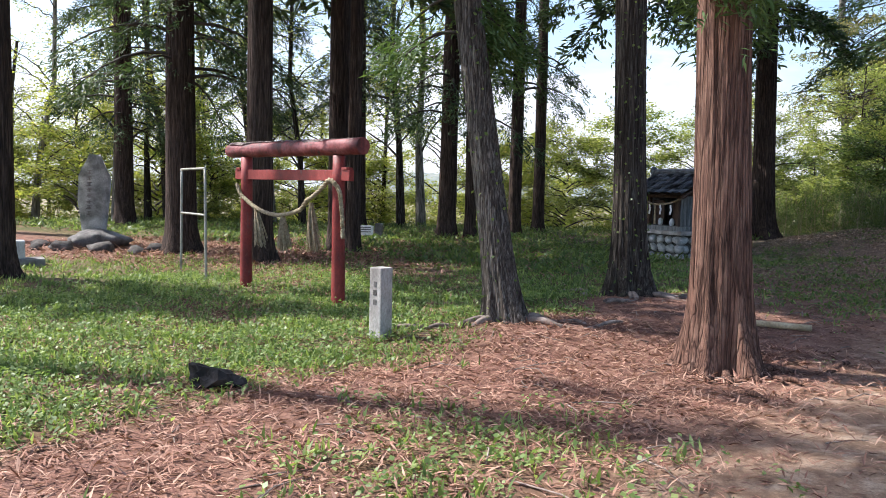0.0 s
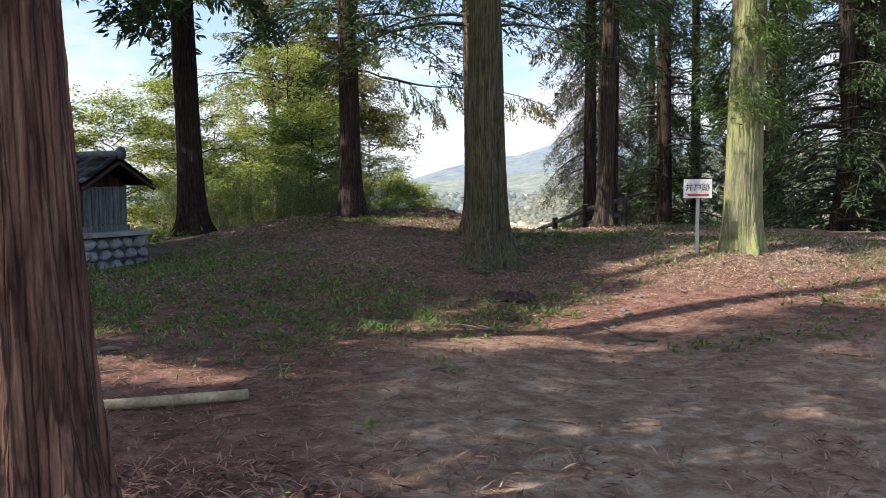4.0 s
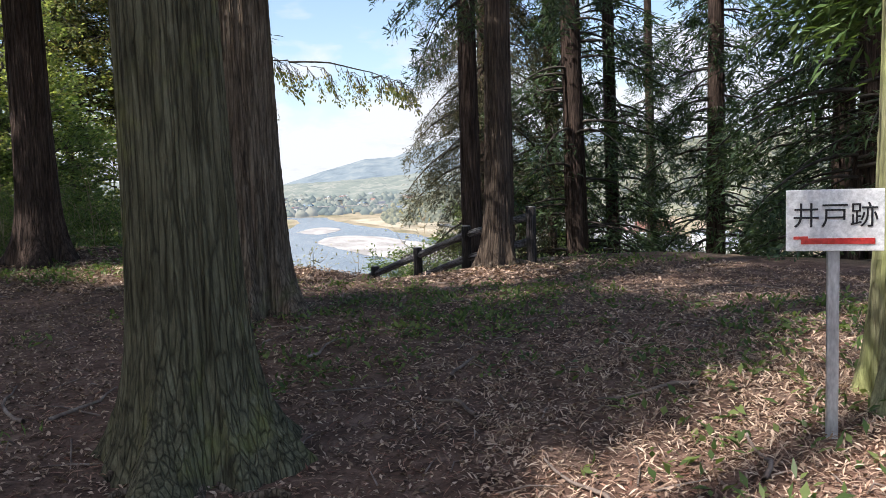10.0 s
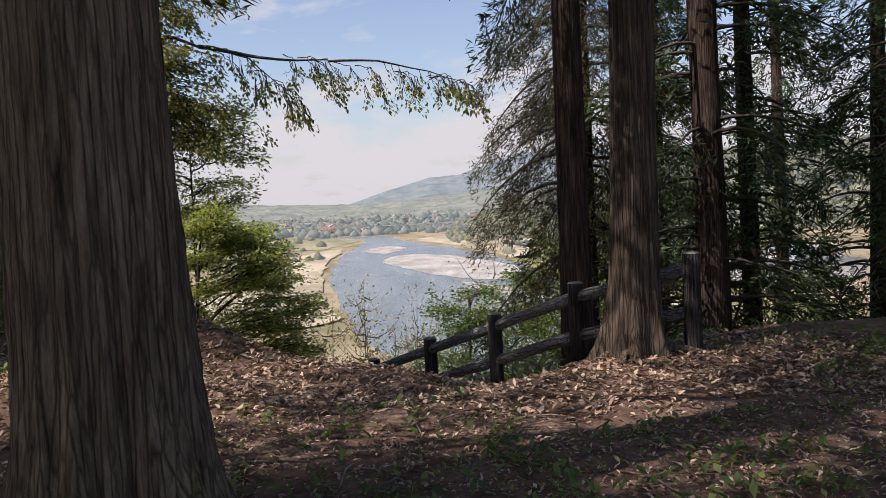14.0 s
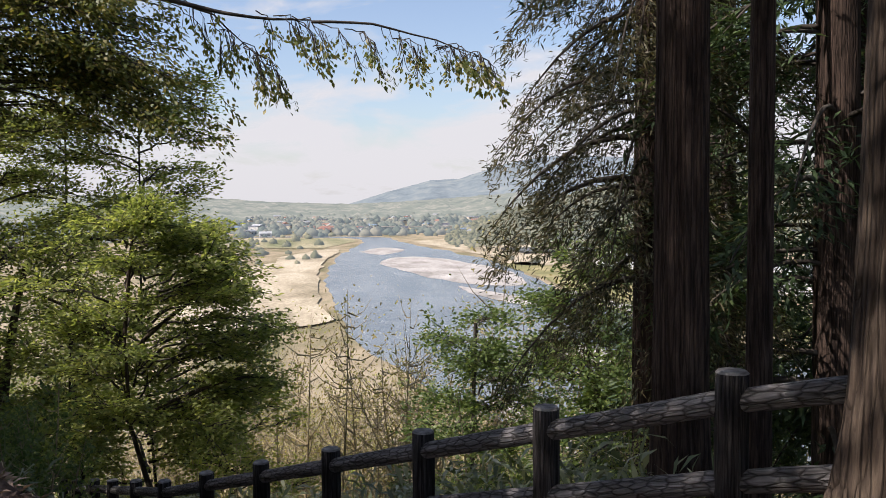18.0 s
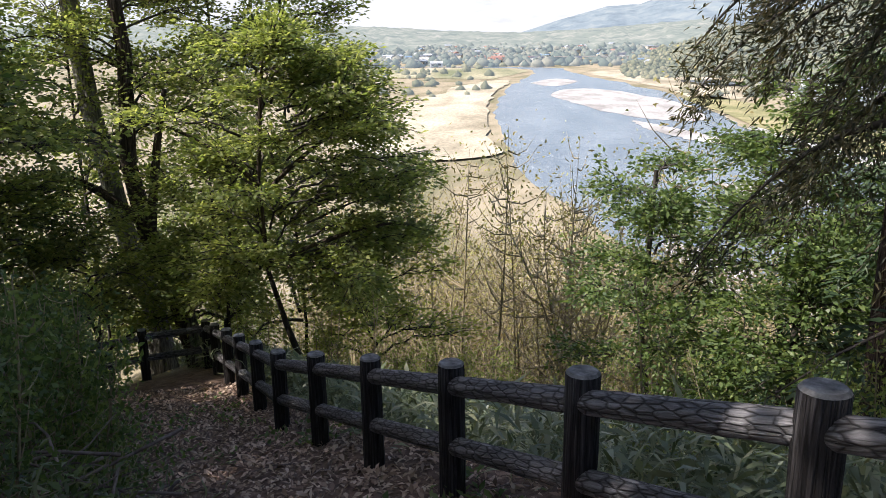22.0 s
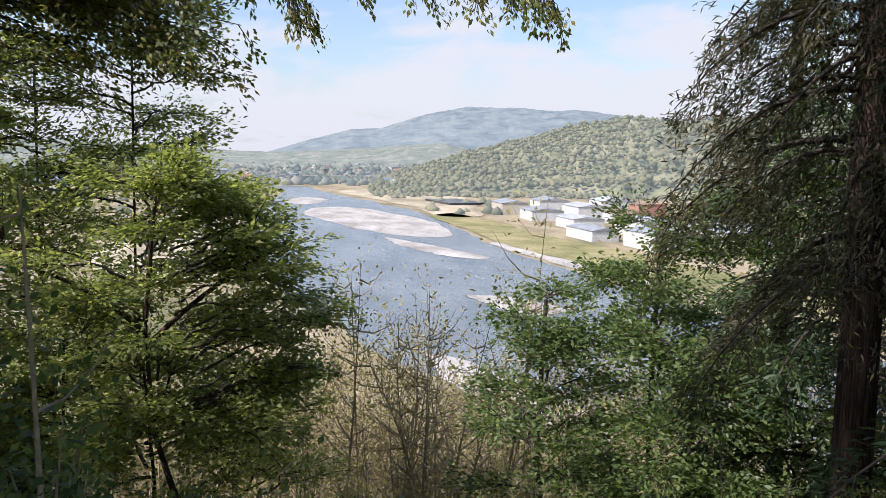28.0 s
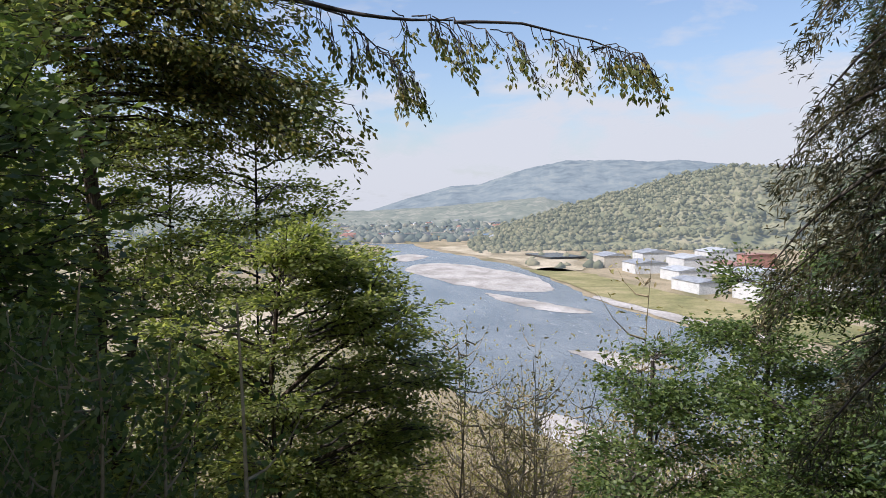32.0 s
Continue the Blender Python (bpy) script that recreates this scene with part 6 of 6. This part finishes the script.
FENCE_U = [-3.65, -2.53, -1.39, -0.26, 0.9, 2.08, 3.29, 4.48, 5.66, 6.84, 8.02, 9.2, 10.38]
fence = thing("log_fence", pose(0, 0, 0), "dark log-pattern concrete fence with two rails along the slope", "fence")
spots = [(*fence_spot(u), 0.82 + (0.32 - 0.331 * (u + 3.4) if u < 4.5 and u > -3.4 else float(fence_base(np.float64(u)))) ) for u in FENCE_U]
ex, ey, ez = spots[-1]
spots += [(ex - 0.95, ey - 0.35, ez - 0.06), (ex - 1.85, ey - 0.75, ez - 0.14)]
for i, (x, y, top) in enumerate(spots):
    p = log_part("post", (x, y, top - 1.25), (x + rng.normal(0, 0.008), y, top), 0.078, 0.074, LOG_POST, fence, "", 16, 0.02)
    bm = bmesh.new()
    bmesh.ops.create_cone(bm, cap_ends=True, segments=16, radius1=0.074, radius2=0.062, depth=0.012)
    part("cut_end", bm, LOG_END, p, "pale ringed cut end of the post", False, pose(0, 0, 1.256))
    if i:
        a, b = spots[i - 1], (x, y, top)
        for dz in (-0.13, -0.50):
            log_part("rail", (a[0], a[1], a[2] + dz), (b[0], b[1], b[2] + dz), 0.058, 0.055, LOG, fence, "", 18, 0.025, 14)

# ---- fallen wood, roots, stump ----
cl = log_part("cut_pole", (-2.98, 6.10, on_ground(-2.98, 6.1) + 0.035), (-2.10, 6.47, on_ground(-2.1, 6.47) + 0.04), 0.032, 0.036, surface("peeled_pole", (0.3, 0.22, 0.12), (0.46, 0.36, 0.22), (0.58, 0.48, 0.32), 5, 40), None)
tagged(cl, "pale peeled pole lying on the litter", "pole")
stp = thing("low_stump", pose(0.28, 11.2, on_ground(0.28, 11.2)), "low rotten stump at the path's edge", "stump")
part("wood", boulder(0.27, 0.16, 0.09, 17, 3, 0.5), DARKWOOD, stp, "", False, pose(0, 0, 0.03))
for i in range(6):
    part("splinter", box(0.05, 0.03, 0.10, (-0.18 + 0.07 * i, 0.06 * math.sin(i * 2), 0.03), 0.004), DARKWOOD, stp)


def root(points, r):
    pts = smooth_line(points, 16)
    pts = np.stack([pts[:, 0], pts[:, 1], ground_z(pts[:, 0], pts[:, 1]) + 0.01 + 0.03 * np.sin(np.linspace(0, 9, 16))], 1)
    return tube(pts, np.linspace(r, r * 0.4, 16), 8, 0.06)


for i, (cx, cy, n, mat) in enumerate(((-4.6, 7.5, 9, STICK), (-2.33, 3.95, 6, BARK), (0.3, 14.25, 6, BARK_GREY), (0.52, 17.95, 6, BARK_GREY), (3.88, 21.25, 5, BARK_GREY), (-4.65, 4.3, 4, STICK))):
    rt = thing("surface_roots", pose(0, 0, 0), "gnarled surface roots spreading from a cedar's foot", "roots", "roots at the trunks' feet")
    for k in range(n):
        a = rng.uniform(0, 6.28)
        d0, d1 = 0.22, rng.uniform(0.5, 1.3)
        b = a + rng.uniform(-0.6, 0.6)
        v, f = root([(cx + math.cos(a) * d0, cy + math.sin(a) * d0), (cx + math.cos(a) * d1 * 0.6, cy + math.sin(a) * d1 * 0.6), (cx + math.cos(b) * d1, cy + math.sin(b) * d1)], 0.04)
        put("root", mesh_np("root", v, f, mat, None, True), rt)


# ---- ground cover ----
def cover(name, x, y, z, s, mat, label, category, length, width, tilt, lift=0.0, arch=0.0, n_per=1, bunch=0.0):
    """Blades, needles or leaves as one mass."""
    if n_per > 1:
        x, y = np.repeat(x, n_per) + s.normal(0, bunch, len(x) * n_per), np.repeat(y, n_per) + s.normal(0, bunch, len(y) * n_per)
        z = ground_z(x, y)
    n = len(x)
    a = s.uniform(0, 6.28, n)
    t = np.clip(s.normal(tilt[0], tilt[1], n), -0.3, 1.5)
    way = np.stack([np.cos(a) * np.cos(t), np.sin(a) * np.cos(t), np.sin(t)], 1)
    nor = np.stack([0 * a, 0 * a, 1 + 0 * a], 1) + s.normal(0, 0.3, (n, 3))
    p = np.stack([x, y, z + lift * s.uniform(0, 1, n)], 1)
    v, f = leaves(p, way, nor, length * s.uniform(0.5, 1.4, n), width * s.uniform(0.6, 1.4, n), arch)
    return tagged(put(name, mesh_np(name, v, f, mat)), label, category, kind="stuff")


def near_walk(x, y):
    """How near the line walked: 1 beside it."""
    return np.exp(-((np.clip(np.abs(x - 0.9 + 1.6 * sm(9, 0, y)) - 3.5, 0, None) / 4.0) ** 2))


x, y, z, s = scatter(9000, (-15, 0), (-2, 19), lambda x, y: grass_amount(x, y) * np.exp(-np.clip(np.hypot(x + 0.4, y + 2.9) - 7, 0, None) / 9), 101)
cover("grass", x, y, z, s, GRASS, "fresh green grass and weeds round the gate", "grass", 0.085, 0.02, (0.75, 0.45), 0, 0.12, 9, 0.06)
x, y, z, s = scatter(4200, (-11, -1), (-2, 8), lambda x, y: grass_amount(x, y) * np.exp(-np.clip(np.hypot(x + 0.4, y + 2.9) - 5, 0, None) / 6), 102)
cover("clover", x, y, z, s, CLOVER, "broad-leaved weeds among the grass", "weeds", 0.036, 0.027, (0.25, 0.35), 0.09, 0.05, 10, 0.05)
x, y, z, s = scatter(42000, (-9, 8), (-2.5, 16), lambda x, y: (1 - sand_amount(x, y) * 0.8) * (1 - 0.85 * grass_amount(x, y)) * np.exp(-np.clip(np.hypot(x, y) - 8, 0, None) / 9) , 103)
x2, y2, z2, s2 = scatter(9000, (-19, -5), (5, 20), lambda x, y: np.exp(-(((x + 13.5) / 4.5) ** 2 + ((y - 10) / 4) ** 2)) * (1 - 0.7 * grass_amount(x, y)), 203)
cover("grove_needles", x2, y2, z2, s2, NEEDLE, "dark reddish needle litter under the cedars", "needle litter", 0.13, 0.02, (0.16, 0.3), 0.04, 0.06, 4, 0.09)
x3, y3, z3, s3 = scatter(4200, (-28, -6.5), (9.5, 27), lambda x, y: grass_amount(x, y) + 0.1, 204)
cover("grove_herbs", x3, y3, z3, s3, LEAF_DARK, "dark green herbs under the trees of the grove", "herbs", 0.15, 0.05, (0.5, 0.35), 0.1, 0.1, 6, 0.14)
near = y < 5.5 + 0.5 * waves(x, y, 1.0, 14)
cover("cedar_needles", x[near], y[near], z[near], s, NEEDLE, "fallen reddish cedar needle sprays on the ground", "needle litter", 0.095, 0.011, (0.14, 0.24), 0.025, 0.06, 4, 0.05)
cover("needle_crumbs", x[~near], y[~near], z[~near], s, NEEDLE, "short broken cedar needles along the path", "needle litter", 0.06, 0.008, (0.1, 0.2), 0.01, 0.06, 2, 0.06)
x, y, z, s = scatter(34000, (-6, 9), (9.5, 31), lambda x, y: np.clip(litter_amount(x, y) + 0.1, 0, 1) * sm(2.0, 0.6, fence_s(x, y)), 104)
far = y < 19.5 + 0.6 * waves(x, y, 1.1, 15)
cover("leaf_litter", x[far], y[far], z[far], s, LITTER, "small broken leaves covering the shaded ground", "leaf litter", 0.04, 0.016, (0.18, 0.3), 0.012, 0.14, 4, 0.07)
cover("path_leaves", x[~far], y[~far], z[~far], s, LITTER, "curled dry brown leaves on the fence path", "leaf litter", 0.06, 0.027, (0.18, 0.3), 0.012, 0.14, 4, 0.07)
x, y, z, s = scatter(2600, (-6, 7), (8, 30), lambda x, y: np.clip(0.25 + waves(x, y, 0.8, 11), 0, 1) * sm(2.5, 1.2, fence_s(x, y)), 105)
cover("forest_herbs", x, y, z, s, LEAF_DARK, "low dark green herbs in the litter", "herbs", 0.07, 0.03, (0.45, 0.35), 0.05, 0.1, 8, 0.07)
x, y, z, s = scatter(5200, (-7, 9), (21, 40), lambda x, y: sm(0.15, 0.9, fence_s(x, y)) * sm(8, 3, fence_s(x, y)) * sm(-2.2, -0.8, fence_u(x, y)), 106)
cover("bamboo_grass", x, y, z, s, SASA, "pale-edged bamboo grass along the fence", "bamboo grass", 0.20, 0.032, (0.35, 0.4), 0.55, 0.16, 9, 0.13)
x, y, z, s = scatter(3600, (-7, 2), (21.5, 34), lambda x, y: sm(-1.35, -2.0, fence_s(x, y)) * sm(-6, -4, fence_s(x, y)) * (0.15 + 0.85 * sm(1.0, 3.0, fence_u(x, y))) * sm(-0.6, 0.6, fence_u(x, y)), 107)
cover("bank_grass", x, y, z, s, LEAF_DARK, "tangled leafy herbs on the bank", "bank plants", 0.055, 0.026, (0.35, 0.5), 0.3, 0.16, 16, 0.12)
x, y, z, s = scatter(700, (-6, 2), (21.5, 33), lambda x, y: sm(-1.1, -1.8, fence_s(x, y)) * sm(-5, -3, fence_s(x, y)) * sm(-0.8, 0.6, fence_u(x, y)), 117)
cover("bank_bamboo_grass", x, y, z, s, SASA, "long pale blades of bamboo grass on the bank", "bamboo grass", 0.14, 0.014, (0.4, 0.4), 0.25, 0.2, 9, 0.14)
x, y, z, s = scatter(2600, (1.6, 9), (9.6, 17), lambda x, y: np.exp(-(((x - 4) / 2.4) ** 2 + ((y - 13.2) / 1.8) ** 2)), 108)
cover("dry_grass", x, y, z, s, NEEDLE_PALE, "bleached dry grass and needles on the sunlit mound", "dry grass", 0.065, 0.008, (0.22, 0.3), 0.02, 0.1, 11, 0.08)

# Loose sticks.
g = Geo()
x, y, z, s = scatter(1500, (-8, 8), (-2, 30), lambda x, y: (1 - 0.8 * sand_amount(x, y)) * (1 - 0.7 * grass_amount(x, y)) * sm(1.0, 0.2, fence_s(x, y)), 109)
for px, py, pz in zip(x, y, z):
    a, ln = s.uniform(0, 6.28), s.exponential(0.16) + 0.08
    q = np.array([[px, py], [px + math.cos(a) * ln * 0.5, py + math.sin(a) * ln * 0.5 + s.normal(0, 0.03)], [px + math.cos(a) * ln, py + math.sin(a) * ln]])
    h = ground_z(q[:, 0], q[:, 1]) + np.array([0.006, s.uniform(0.008, 0.05), 0.008])
    v, f = tube(np.column_stack([q, h]), [0.006, 0.005, 0.003], 4)
    g.add(v, f)
tagged(put("sticks", g.mesh("sticks", STICK)), "dead twigs strewn over the forest floor", "twigs", kind="stuff")

# Stones and fallen branches on the way.
PEBBLES = []
for k in range(3):
    b = boulder(0.05, 0.038, 0.024, 140 + k, 2, 0.4)
    me = bpy.data.meshes.new("stone")
    b.to_mesh(me)
    b.free()
    me.materials.append(STONE_DARK)
    for p in me.polygons:
        p.use_smooth = True
    PEBBLES.append(me)
s = np.random.default_rng(131)
for i in range(34):
    px, py = s.normal(0.9, 0.75), s.uniform(8.6, 12.6)
    ob = put("stone", PEBBLES[i % 3], None, pose(px, py, on_ground(px, py, 0.008), 0, 0, s.uniform(0, 360)) @ Matrix.Scale(s.uniform(0.5, 1.3), 4))
    tagged(ob, "small grey stone half sunk in the path's soil", "stone", "stones on the path")
for i in range(26):
    px, py = s.uniform(-1.5, 5.2), s.uniform(8.5, 18.5)
    a, ln = s.uniform(0, 3.14), s.uniform(0.3, 0.95)
    q = np.array([(px + math.cos(a) * ln * (t - 0.5) + 0.05 * math.sin(5 * t + i), py + math.sin(a) * ln * (t - 0.5) + 0.05 * math.cos(4 * t + i)) for t in np.linspace(0, 1, 7)])
    h = ground_z(q[:, 0], q[:, 1]) + 0.012 + 0.02 * np.abs(np.sin(np.linspace(0, 5, 7) + i))
    v, f = tube(np.column_stack([q, h]), np.linspace(0.014, 0.006, 7), 7, 0.08)
    ob = put("branch", mesh_np("branch", v, f, STICK, None, True))
    tagged(ob, "pale dead branch lying on the leaf litter", "branch", "fallen branches")

# A heap of dead branches on the bank.
g = Geo()
s = np.random.default_rng(120)
for i in range(90):
    px, py = -0.8 + s.normal(0, 0.45), 24.4 + s.normal(0, 0.4)
    a, ln, h = s.uniform(0, 6.28), s.uniform(0.4, 1.3), s.uniform(0.03, 0.4)
    z = on_ground(px, py)
    q = curve_points((px - math.cos(a) * ln / 2, py - math.sin(a) * ln / 2, z + h * s.uniform(0.2, 1)), (px + math.cos(a) * ln / 2, py + math.sin(a) * ln / 2, z + h), s.normal(0, 0.06, 3), 5)
    v, f = tube(q, np.linspace(0.012, 0.004, 5), 4)
    g.add(v, f)
tagged(put("brushwood_heap", g.mesh("brushwood_heap", STICK)), "tangled heap of dead branches on the bank", "brushwood", kind="stuff")
